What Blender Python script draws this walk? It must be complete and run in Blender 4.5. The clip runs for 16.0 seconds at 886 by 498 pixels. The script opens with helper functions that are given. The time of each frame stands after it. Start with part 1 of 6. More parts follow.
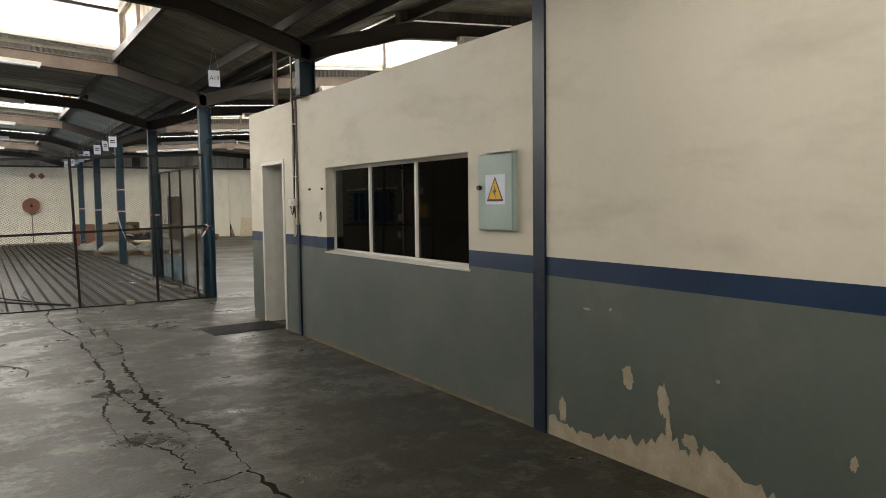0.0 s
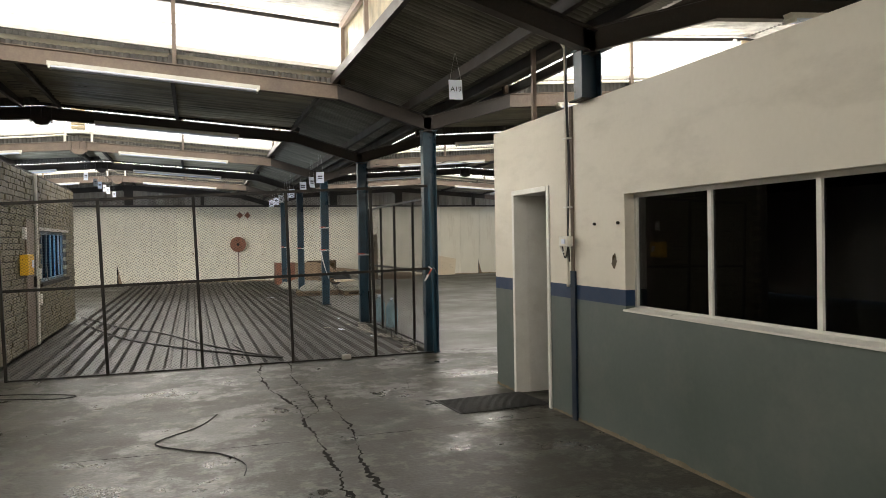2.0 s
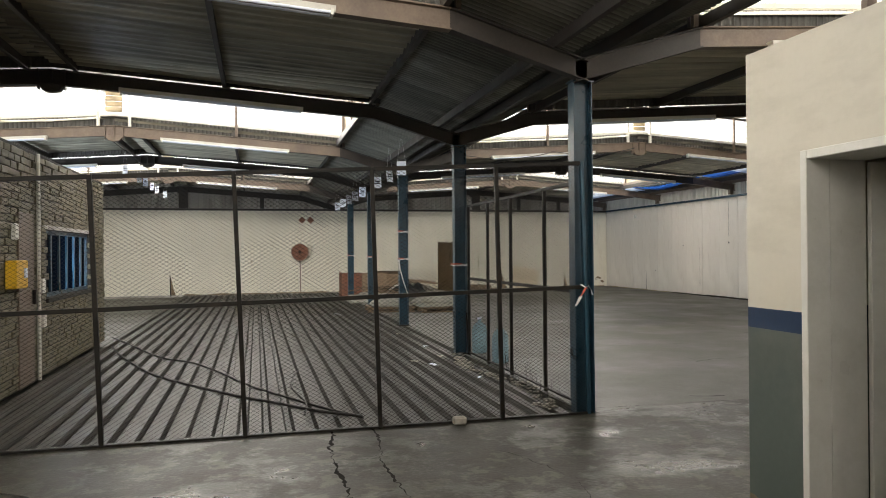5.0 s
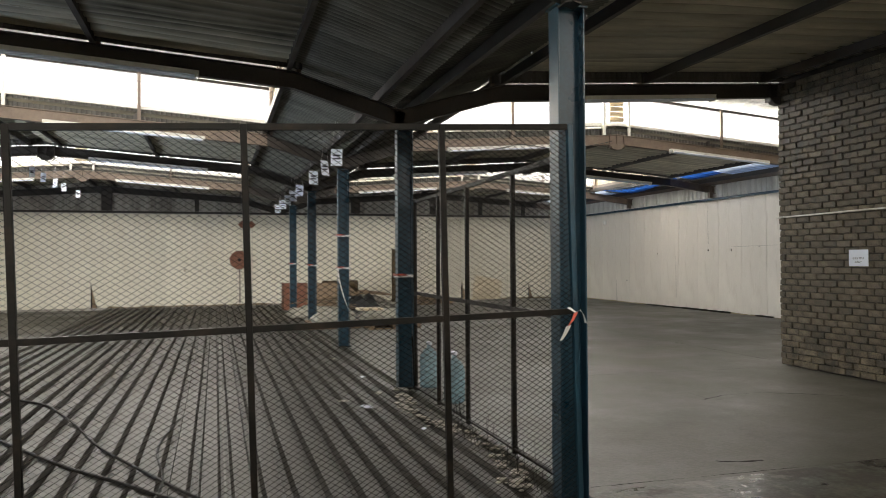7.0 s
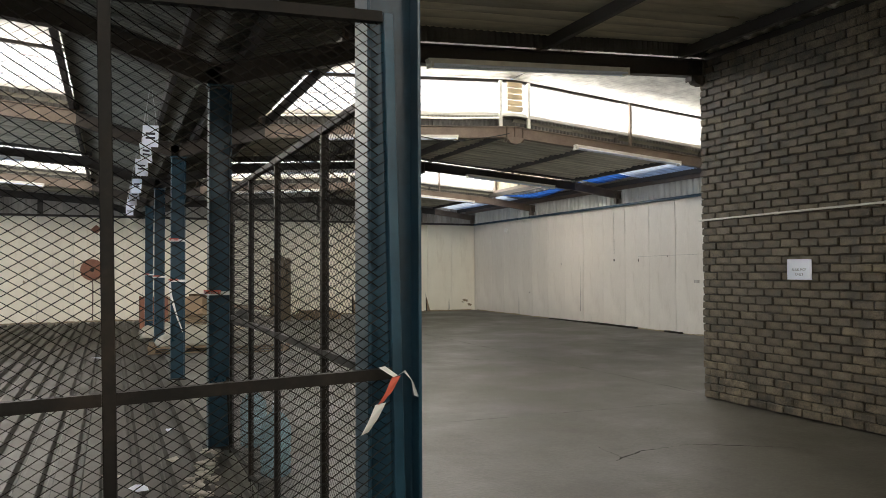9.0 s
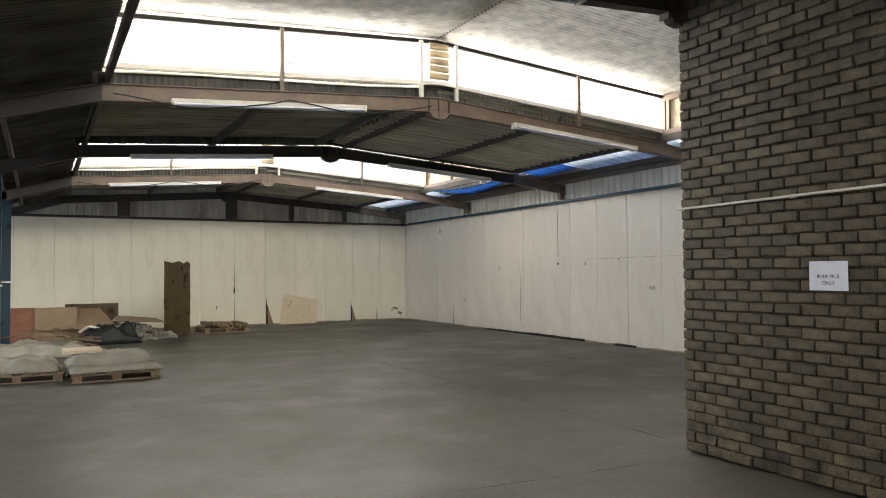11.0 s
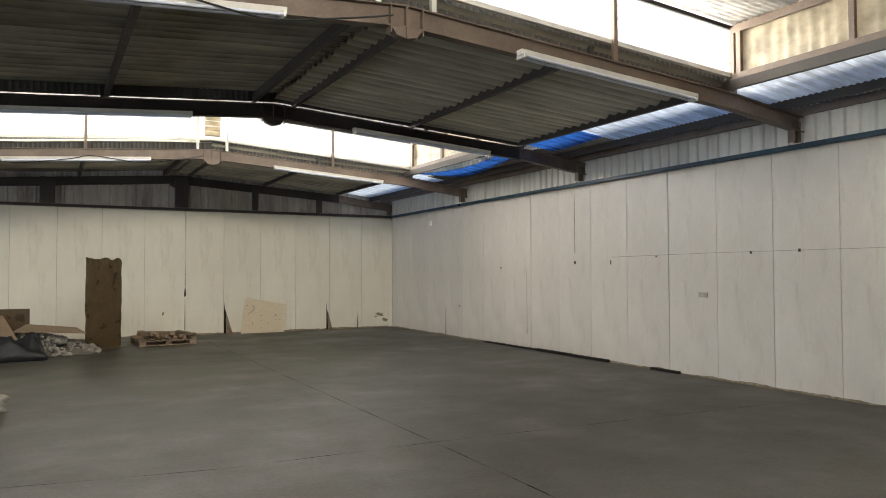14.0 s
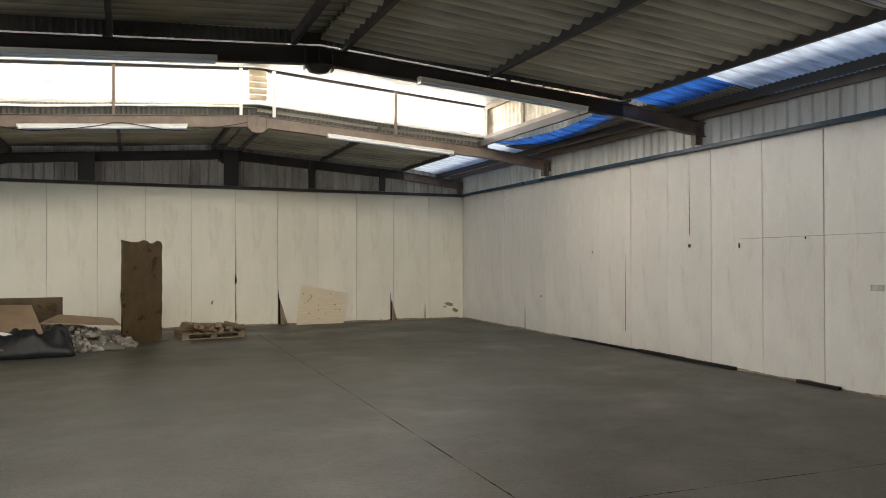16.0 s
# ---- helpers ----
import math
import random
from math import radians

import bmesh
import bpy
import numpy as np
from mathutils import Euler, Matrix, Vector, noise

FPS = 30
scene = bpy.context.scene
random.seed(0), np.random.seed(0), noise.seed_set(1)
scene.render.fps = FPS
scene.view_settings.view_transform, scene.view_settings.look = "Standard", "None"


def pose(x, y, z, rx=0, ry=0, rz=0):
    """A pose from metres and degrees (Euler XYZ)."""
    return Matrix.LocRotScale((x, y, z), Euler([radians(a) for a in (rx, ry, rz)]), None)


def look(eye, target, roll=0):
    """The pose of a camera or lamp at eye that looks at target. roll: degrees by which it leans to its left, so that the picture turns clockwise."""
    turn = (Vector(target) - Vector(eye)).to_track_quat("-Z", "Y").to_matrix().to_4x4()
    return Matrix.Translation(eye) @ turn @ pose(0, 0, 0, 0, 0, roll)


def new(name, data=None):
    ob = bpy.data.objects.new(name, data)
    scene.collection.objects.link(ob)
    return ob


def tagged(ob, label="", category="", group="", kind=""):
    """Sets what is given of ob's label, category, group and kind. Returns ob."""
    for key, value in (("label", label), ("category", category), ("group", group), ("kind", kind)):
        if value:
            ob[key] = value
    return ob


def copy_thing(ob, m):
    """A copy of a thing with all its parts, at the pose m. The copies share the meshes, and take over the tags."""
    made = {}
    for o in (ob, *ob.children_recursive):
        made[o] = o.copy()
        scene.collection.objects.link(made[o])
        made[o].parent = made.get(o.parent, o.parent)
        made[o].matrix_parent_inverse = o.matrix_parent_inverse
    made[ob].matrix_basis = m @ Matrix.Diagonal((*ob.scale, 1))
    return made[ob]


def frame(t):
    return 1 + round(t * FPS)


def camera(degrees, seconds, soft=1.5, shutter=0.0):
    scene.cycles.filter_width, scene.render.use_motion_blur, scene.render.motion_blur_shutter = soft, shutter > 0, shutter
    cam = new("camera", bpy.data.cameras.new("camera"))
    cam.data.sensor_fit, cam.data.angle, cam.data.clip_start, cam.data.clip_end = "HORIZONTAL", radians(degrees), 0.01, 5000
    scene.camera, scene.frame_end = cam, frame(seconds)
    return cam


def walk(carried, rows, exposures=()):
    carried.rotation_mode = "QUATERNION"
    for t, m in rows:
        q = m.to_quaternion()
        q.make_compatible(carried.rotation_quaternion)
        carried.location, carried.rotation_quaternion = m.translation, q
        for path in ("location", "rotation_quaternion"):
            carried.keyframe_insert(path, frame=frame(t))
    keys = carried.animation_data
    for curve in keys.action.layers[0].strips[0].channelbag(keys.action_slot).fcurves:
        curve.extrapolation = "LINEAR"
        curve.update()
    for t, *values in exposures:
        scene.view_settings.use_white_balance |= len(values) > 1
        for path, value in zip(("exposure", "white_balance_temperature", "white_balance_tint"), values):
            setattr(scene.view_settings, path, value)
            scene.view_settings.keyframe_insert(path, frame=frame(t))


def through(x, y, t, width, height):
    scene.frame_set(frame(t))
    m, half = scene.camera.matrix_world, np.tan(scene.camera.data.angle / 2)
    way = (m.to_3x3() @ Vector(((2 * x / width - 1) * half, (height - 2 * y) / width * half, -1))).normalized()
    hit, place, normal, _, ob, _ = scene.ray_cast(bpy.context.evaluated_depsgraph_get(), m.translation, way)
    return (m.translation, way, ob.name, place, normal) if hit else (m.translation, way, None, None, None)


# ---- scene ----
cam = camera(62.6, 16.0, soft=0.9)
PATH = [
    (0, (0.189, -0.288, 1.555), (1.258, 1.397, 1.423), -0.7),
    (0.5, (0.2, 0.325, 1.547), (1.124, 2.095, 1.44), -0.8),
    (1, (0.207, 0.938, 1.56), (1.021, 2.763, 1.486), -0.8),
    (1.5, (0.227, 1.539, 1.592), (0.949, 3.404, 1.542), -1.2),
    (2, (0.176, 2.127, 1.591), (0.826, 4.018, 1.566), -1.0),
    (2.5, (0.174, 2.771, 1.583), (0.768, 4.681, 1.563), -1.2),
    (3, (0.121, 3.405, 1.553), (0.665, 5.33, 1.543), -1.0),
    (3.5, (0.131, 3.975, 1.558), (0.641, 5.909, 1.549), -0.9),
    (6, (0.707, 6.722, 1.518), (1.208, 8.659, 1.536), -0.4),
    (6.5, (0.93, 7.291, 1.51), (1.475, 9.215, 1.533), -0.4),
    (7, (1.204, 7.757, 1.526), (1.8, 9.667, 1.554), -0.4),
    (7.5, (1.501, 8.231, 1.516), (2.149, 10.123, 1.554), -0.4),
    (8, (1.787, 8.726, 1.511), (2.497, 10.596, 1.556), -0.3),
    (8.5, (2.154, 9.179, 1.521), (2.923, 11.024, 1.572), -0.3),
    (9, (2.517, 9.662, 1.531), (3.344, 11.482, 1.585), -0.3),
    (9.5, (2.923, 10.126, 1.501), (3.805, 11.92, 1.557), -0.1),
    (10, (3.303, 10.651, 1.509), (4.227, 12.424, 1.565), -0.3),
    (12.5, (5.02, 13.176, 1.608), (6.006, 14.915, 1.678), -0.4),
    (13, (5.386, 13.629, 1.581), (6.366, 15.371, 1.652), -0.4),
    (13.5, (5.721, 14.158, 1.56), (6.691, 15.905, 1.628), -0.3),
    (14, (6.018, 14.686, 1.564), (6.976, 16.441, 1.627), -0.2),
    (14.5, (6.335, 15.255, 1.538), (7.271, 17.021, 1.593), -0.2),
    (15, (6.525, 15.768, 1.545), (7.434, 17.549, 1.585), -0.2),
    (15.5, (6.712, 16.239, 1.574), (7.583, 18.04, 1.602), -0.2),
    (16, (6.879, 16.753, 1.562), (7.67, 18.59, 1.585), -0.1),
]
walk(cam, [(t, look(eye, target, roll)) for t, eye, target, roll in PATH])

# ---- world and light ----
world = bpy.data.worlds.new("World")
scene.world = world
world.use_nodes = True
wn = world.node_tree.nodes
sky = wn.new("ShaderNodeTexSky")
sky.sky_type = "NISHITA"
sky.sun_disc = False
sky.sun_elevation = radians(50)
sky.sun_rotation = radians(90)
world.node_tree.links.new(sky.outputs[0], wn["Background"].inputs[0])
wn["Background"].inputs[1].default_value = 0.12

sun_data = bpy.data.lights.new("sun", "SUN")
sun_data.energy = 3.6
sun_data.angle = radians(10)
sun_data.color = (1.0, 0.95, 0.87)
sun = new("sun", sun_data)
sun.matrix_world = pose(0, 0, 30, 40, 0, 90)
scene.view_settings.exposure = 0.0

# plan: rafters across x, valley columns in a row along y, two gabled spans
BAY = 4.4
RAFTERS = [11.86 + BAY * k for k in range(-4, 6)]
COL_X = 3.37
APEX_R, APEX_L = 8.89, -2.24
WALL_E, WALL_N, WALL_W, WALL_S = 14.86, 33.95, -8.2, -7.5
MON = 4.40           # half length of a roof monitor
LIGHT_W = 59.0       # watts per metre of glazing


def rafter_z(off, east=False):
    """Underside of a rafter at a distance from its apex; shallower at the east eaves."""
    off = abs(off)
    if east and off > 4.3:
        return 3.50 - 0.20 * (off - 4.3) / 1.6
    if off < 4.3:
        return 3.80 - 0.30 * off / 4.3
    return 3.50 - 0.37 * (off - 4.3) / 1.24


# ---- mesh helpers ----
def bmnew():
    return bmesh.new()


def box(bm, x0, y0, z0, x1, y1, z1, m=None):
    vs = [bm.verts.new(Vector(p)) for p in ((x0, y0, z0), (x1, y0, z0), (x1, y1, z0), (x0, y1, z0),
                                            (x0, y0, z1), (x1, y0, z1), (x1, y1, z1), (x0, y1, z1))]
    for f in ((3, 2, 1, 0), (4, 5, 6, 7), (0, 1, 5, 4), (1, 2, 6, 5), (2, 3, 7, 6), (3, 0, 4, 7)):
        bm.faces.new([vs[i] for i in f])
    if m is not None:
        for v in vs:
            v.co = m @ v.co
    return vs


def bevel(bm, w, seg=1):
    bmesh.ops.bevel(bm, geom=bm.edges[:], offset=w, segments=seg, affect="EDGES", clamp_overlap=True)
    return bm


def bar(bm, p, q, w, h, up=(0, 0, 1)):
    """A straight bar of section w by h from p to q."""
    p, q = Vector(p), Vector(q)
    d = q - p
    z = Vector(up)
    if abs(d.normalized().dot(z)) > 0.99:
        z = Vector((0, 1, 0))
    s = d.cross(z).normalized()
    u = s.cross(d).normalized()
    m = Matrix((s, d.normalized(), u)).transposed().to_4x4()
    m.translation = p
    box(bm, -w / 2, 0, -h / 2, w / 2, d.length, h / 2, m)


def tube(bm, p, q, r, seg=8, r2=None):
    p, q = Vector(p), Vector(q)
    d = q - p
    m = Matrix.Translation((p + q) / 2) @ d.to_track_quat("Z", "Y").to_matrix().to_4x4()
    bmesh.ops.create_cone(bm, cap_ends=True, segments=seg, radius1=r, radius2=r if r2 is None else r2, depth=d.length, matrix=m)


def hose_line(bm, pts, r, seg=6):
    """One unbroken round pipe through the given places."""
    pts = [Vector(p) for p in pts]
    rings = []
    for i, p in enumerate(pts):
        d = (pts[min(i + 1, len(pts) - 1)] - pts[max(i - 1, 0)]).normalized()
        s = d.cross(Vector((0.31, 0.77, 0.56))).normalized()
        u = s.cross(d)
        rings.append([bm.verts.new(p + (s * math.cos(2 * math.pi * k / seg) + u * math.sin(2 * math.pi * k / seg)) * r) for k in range(seg)])
    for q, w in zip(rings, rings[1:]):
        for k in range(seg):
            bm.faces.new((q[k], q[(k + 1) % seg], w[(k + 1) % seg], w[k]))
    bm.faces.new(rings[0][::-1])
    bm.faces.new(rings[-1])


def lathe(bm, prof, seg=20, m=None):
    rings = []
    for r, z in prof:
        ring = []
        for i in range(seg):
            a = 2 * math.pi * i / seg
            co = Vector((r * math.cos(a), r * math.sin(a), z))
            ring.append(bm.verts.new(m @ co if m is not None else co))
        rings.append(ring)
    for a, b in zip(rings, rings[1:]):
        for i in range(seg):
            bm.faces.new((a[i], a[(i + 1) % seg], b[(i + 1) % seg], b[i]))
    bm.faces.new(rings[0][::-1])
    bm.faces.new(rings[-1])


def sweep(bm, prof, a, b):
    """Extrude a closed profile of points from one matrix to another."""
    n = len(prof)
    r0 = [bm.verts.new(a @ Vector(p)) for p in prof]
    r1 = [bm.verts.new(b @ Vector(p)) for p in prof]
    for i in range(n):
        bm.faces.new((r0[i], r0[(i + 1) % n], r1[(i + 1) % n], r1[i]))
    bm.faces.new(r0[::-1])
    bm.faces.new(r1)


def sheet(bm, p00, p10, p11, p01, n, amp, thick=0.0, shape="wave"):
    """A ribbed sheet: ribs run from p00 to p01, n ribs between p00 and p10."""
    p00, p10, p11, p01 = map(Vector, (p00, p10, p11, p01))
    nor = (p10 - p00).cross(p01 - p00).normalized()
    cuts = []
    for i in range(n):
        if shape == "wave":
            cuts += [(i, 0.0), (i + 0.25, 0.7), (i + 0.5, 1.0), (i + 0.75, 0.7)]
        else:
            cuts += [(i, 0), (i + 0.6, 0), (i + 0.7, 1), (i + 0.9, 1)]
    cuts.append((n, 0.0))
    lo, hi = [], []
    for c, h in cuts:
        f = c / n
        lo.append(bm.verts.new(p00.lerp(p10, f) + nor * amp * h))
        hi.append(bm.verts.new(p01.lerp(p11, f) + nor * amp * h))
    for i in range(len(cuts) - 1):
        bm.faces.new((lo[i], lo[i + 1], hi[i + 1], hi[i]))
    if thick:
        ext = bmesh.ops.solidify(bm, geom=bm.faces[:], thickness=thick)


def mesh_of(name, bm, material, smooth=False):
    me = bpy.data.meshes.new(name)
    bmesh.ops.recalc_face_normals(bm, faces=bm.faces[:])
    bm.to_mesh(me)
    bm.free()
    me.materials.append(material)
    if smooth:
        for f in me.polygons:
            f.use_smooth = True
    return me


def part(name, bm, material, parent, label="", smooth=False):
    ob = new(name, mesh_of(name, bm, material, smooth))
    ob.parent = parent
    if label:
        tagged(ob, label)
    return ob


def thing(name, at, label, category, group="", rz=0):
    ob = new(name)
    ob.empty_display_size = 0.1
    ob.matrix_basis = pose(*at, 0, 0, rz)
    return tagged(ob, label, category, group)


def solid(name, bm, material, label, category, group="", kind="", smooth=False):
    return tagged(new(name, mesh_of(name, bm, material, smooth)), label, category, group, kind)


# ---- materials ----
def surface(name, col, col2, rough=0.7, metal=0.0, scale=3.0, fine=40.0, bump=0.2, stretch=(1, 1, 1), mix=0.5,
            dirt=None, dirt_amount=0.45, dirt_scale=0.8, vary=0.0, rough_var=0.15, dirt_stretch=None, spec=0.5, fine_mix=0.3, dirt_lo=0.48, dirt_hi=0.72, wet=0.0):
    """Paint or stone: two tones in large and small noise, dirt patches, relief and uneven gloss."""
    m = bpy.data.materials.new(name)
    m.use_nodes = True
    nt = m.node_tree
    n, l = nt.nodes, nt.links
    bs = n["Principled BSDF"]
    tc = n.new("ShaderNodeTexCoord")
    mp = n.new("ShaderNodeMapping")
    mp.inputs["Scale"].default_value = stretch
    l.new(tc.outputs["Object"], mp.inputs[0])
    n1 = n.new("ShaderNodeTexNoise")
    n1.inputs["Scale"].default_value = scale
    n1.inputs["Detail"].default_value = 6
    n1.inputs["Roughness"].default_value = 0.6
    l.new(mp.outputs[0], n1.inputs["Vector"])
    n2 = n.new("ShaderNodeTexNoise")
    n2.inputs["Scale"].default_value = fine
    n2.inputs["Detail"].default_value = 4
    l.new(mp.outputs[0], n2.inputs["Vector"])
    ra = n.new("ShaderNodeValToRGB")
    ra.color_ramp.elements[0].position = 0.5 - 0.25 * mix
    ra.color_ramp.elements[1].position = 0.5 + 0.5 * mix
    ra.color_ramp.elements[0].color = (*col, 1)
    ra.color_ramp.elements[1].color = (*col2, 1)
    ad = n.new("ShaderNodeMath")
    ad.operation = "MULTIPLY_ADD"
    ad.inputs[1].default_value = fine_mix
    l.new(n2.outputs["Fac"], ad.inputs[0])
    sb = n.new("ShaderNodeMath")
    sb.operation = "MULTIPLY_ADD"
    sb.inputs[1].default_value = 1.0
    sb.inputs[2].default_value = -0.5 * fine_mix
    l.new(n1.outputs["Fac"], sb.inputs[0])
    l.new(sb.outputs[0], ad.inputs[2])
    l.new(ad.outputs[0], ra.inputs[0])
    out = ra.outputs[0]
    if dirt:
        md = n.new("ShaderNodeMapping")
        md.inputs["Scale"].default_value = dirt_stretch or stretch
        md.inputs["Location"].default_value = (3.1, 7.7, 1.9)
        l.new(tc.outputs["Object"], md.inputs[0])
        n3 = n.new("ShaderNodeTexNoise")
        n3.inputs["Scale"].default_value = dirt_scale
        n3.inputs["Detail"].default_value = 8
        n3.inputs["Roughness"].default_value = 0.68
        l.new(md.outputs[0], n3.inputs["Vector"])
        rd = n.new("ShaderNodeValToRGB")
        rd.color_ramp.elements[0].position = dirt_lo
        rd.color_ramp.elements[1].position = dirt_hi
        l.new(n3.outputs["Fac"], rd.inputs[0])
        mu = n.new("ShaderNodeMath")
        mu.operation = "MULTIPLY"
        mu.inputs[1].default_value = dirt_amount
        l.new(rd.outputs[0], mu.inputs[0])
        mx = n.new("ShaderNodeMixRGB")
        mx.inputs[2].default_value = (*dirt, 1)
        l.new(mu.outputs[0], mx.inputs[0])
        l.new(out, mx.inputs[1])
        out = mx.outputs[0]
    if vary:
        oi = n.new("ShaderNodeObjectInfo")
        ge = n.new("ShaderNodeNewGeometry")
        sm = n.new("ShaderNodeMath")
        sm.operation = "ADD"
        l.new(oi.outputs["Random"], sm.inputs[0])
        l.new(ge.outputs["Random Per Island"], sm.inputs[1])
        hv = n.new("ShaderNodeHueSaturation")
        mr = n.new("ShaderNodeMapRange")
        mr.inputs[2].default_value = 2.0
        mr.inputs[3].default_value = 1 - vary
        mr.inputs[4].default_value = 1 + vary
        l.new(sm.outputs[0], mr.inputs[0])
        l.new(mr.outputs[0], hv.inputs["Value"])
        l.new(out, hv.inputs["Color"])
        out = hv.outputs[0]
    l.new(out, bs.inputs["Base Color"])
    bs.inputs["Metallic"].default_value = metal
    bs.inputs["Specular IOR Level"].default_value = spec
    rr = n.new("ShaderNodeMapRange")
    rr.inputs[1].default_value = 0.3
    rr.inputs[2].default_value = 0.7
    rr.inputs[3].default_value = max(0.02, rough - rough_var)
    rr.inputs[4].default_value = min(1.0, rough + rough_var)
    l.new(n1.outputs["Fac"], rr.inputs[0])
    if wet:
        nw = n.new("ShaderNodeTexNoise")
        nw.inputs["Scale"].default_value = 0.9
        nw.inputs["Detail"].default_value = 9
        nw.inputs["Roughness"].default_value = 0.72
        l.new(tc.outputs["Object"], nw.inputs["Vector"])
        rw = n.new("ShaderNodeMapRange")
        rw.inputs[1].default_value = 0.50
        rw.inputs[2].default_value = 0.56
        rw.inputs[4].default_value = -wet
        l.new(nw.outputs["Fac"], rw.inputs[0])
        aw = n.new("ShaderNodeMath")
        l.new(rr.outputs[0], aw.inputs[0])
        l.new(rw.outputs[0], aw.inputs[1])
        l.new(aw.outputs[0], bs.inputs["Roughness"])
    else:
        l.new(rr.outputs[0], bs.inputs["Roughness"])
    if bump:
        bp = n.new("ShaderNodeBump")
        bp.inputs["Strength"].default_value = bump
        bp.inputs["Distance"].default_value = 0.01
        l.new(ad.outputs[0], bp.inputs["Height"])
        l.new(bp.outputs[0], bs.inputs["Normal"])
    return m


def glassy(name, col, rough=0.05, clear=0.8):
    """Thin glass pane: part see-through, part gloss."""
    m = bpy.data.materials.new(name)
    m.use_nodes = True
    n, l = m.node_tree.nodes, m.node_tree.links
    out = n["Material Output"]
    n.remove(n["Principled BSDF"])
    tr = n.new("ShaderNodeBsdfTransparent")
    tr.inputs[0].default_value = (*col, 1)
    gl = n.new("ShaderNodeBsdfGlossy")
    gl.inputs["Roughness"].default_value = rough
    fr = n.new("ShaderNodeFresnel")
    fr.inputs[0].default_value = 1.5
    mx = n.new("ShaderNodeMixShader")
    l.new(fr.outputs[0], mx.inputs[0])
    l.new(tr.outputs[0], mx.inputs[1])
    l.new(gl.outputs[0], mx.inputs[2])
    l.new(mx.outputs[0], out.inputs[0])
    return m


def frosted(name, col, clear=0.35):
    """Wired, frosted glass that glows with the daylight behind it."""
    m = bpy.data.materials.new(name)
    m.use_nodes = True
    n, l = m.node_tree.nodes, m.node_tree.links
    out = n["Material Output"]
    n.remove(n["Principled BSDF"])
    tr = n.new("ShaderNodeBsdfTransparent")
    tl = n.new("ShaderNodeBsdfTranslucent")
    tl.inputs[0].default_value = (*col, 1)
    mx = n.new("ShaderNodeMixShader")
    mx.inputs[0].default_value = 1 - clear
    l.new(tr.outputs[0], mx.inputs[1])
    l.new(tl.outputs[0], mx.inputs[2])
    l.new(mx.outputs[0], out.inputs[0])
    return m


def milky(name, col, through=0.5, rough=0.6, stretch=(1, 1, 1), low=0.55):
    """Translucent sheeting, which lets daylight seep in."""
    m = bpy.data.materials.new(name)
    m.use_nodes = True
    n, l = m.node_tree.nodes, m.node_tree.links
    out = n["Material Output"]
    bs = n["Principled BSDF"]
    bs.inputs["Roughness"].default_value = rough
    tc = n.new("ShaderNodeTexCoord")
    nz = n.new("ShaderNodeTexNoise")
    nz.inputs["Scale"].default_value = 5.0
    nz.inputs["Detail"].default_value = 6
    mp = n.new("ShaderNodeMapping")
    mp.inputs["Scale"].default_value = stretch
    l.new(tc.outputs["Object"], mp.inputs[0])
    l.new(mp.outputs[0], nz.inputs["Vector"])
    mc = n.new("ShaderNodeMixRGB")
    mc.inputs[1].default_value = (*col, 1)
    mc.inputs[2].default_value = (*[c * low for c in col], 1)
    rp = n.new("ShaderNodeMapRange")
    rp.inputs[1].default_value = 0.32
    rp.inputs[2].default_value = 0.68
    l.new(nz.outputs["Fac"], rp.inputs[0])
    l.new(rp.outputs[0], mc.inputs[0])
    l.new(mc.outputs[0], bs.inputs["Base Color"])
    tl = n.new("ShaderNodeBsdfTranslucent")
    l.new(mc.outputs[0], tl.inputs[0])
    mx = n.new("ShaderNodeMixShader")
    mx.inputs[0].default_value = through
    l.new(bs.outputs[0], mx.inputs[1])
    l.new(tl.outputs[0], mx.inputs[2])
    l.new(mx.outputs[0], out.inputs[0])
    bp = n.new("ShaderNodeBump")
    bp.inputs["Strength"].default_value = 0.5
    bp.inputs["Distance"].default_value = 0.03
    l.new(nz.outputs["Fac"], bp.inputs["Height"])
    l.new(bp.outputs[0], bs.inputs["Normal"])
    return m


CONCRETE = surface("concrete", (0.055, 0.052, 0.041), (0.110, 0.104, 0.084), 0.50, 0, 0.8, 45, 0.25, mix=0.8, fine_mix=0.9,
                   dirt=(0.040, 0.036, 0.028), dirt_amount=0.6, dirt_scale=1.3, rough_var=0.16, spec=0.40, dirt_lo=0.52, dirt_hi=0.70)
CONCRETE_WORN = surface("worn_concrete", (0.026, 0.024, 0.017), (0.057, 0.053, 0.040), 0.52, 0, 1.6, 34, 0.35, mix=0.55, fine_mix=0.7, wet=0.20,
                        dirt=(0.108, 0.101, 0.078), dirt_amount=0.6, dirt_scale=5.0, rough_var=0.14, spec=0.30, dirt_lo=0.535, dirt_hi=0.60)
CRACK = surface("crack", (0.008, 0.007, 0.006), (0.021, 0.018, 0.015), 0.95, spec=0.08)
CREAM = surface("cream_paint", (0.66, 0.61, 0.51), (0.75, 0.70, 0.60), 0.6, 0, 1.2, 25, 0.12, mix=0.8,
                dirt=(0.44, 0.40, 0.32), dirt_amount=0.42, dirt_scale=1.3, dirt_stretch=(1, 0.7, 2.2), dirt_lo=0.5, dirt_hi=0.7)
GREY = surface("grey_paint", (0.083, 0.104, 0.090), (0.118, 0.140, 0.123), 0.5, 0, 1.5, 25, 0.12, mix=0.8,
               dirt=(0.20, 0.19, 0.165), dirt_amount=0.35, dirt_scale=1.6)
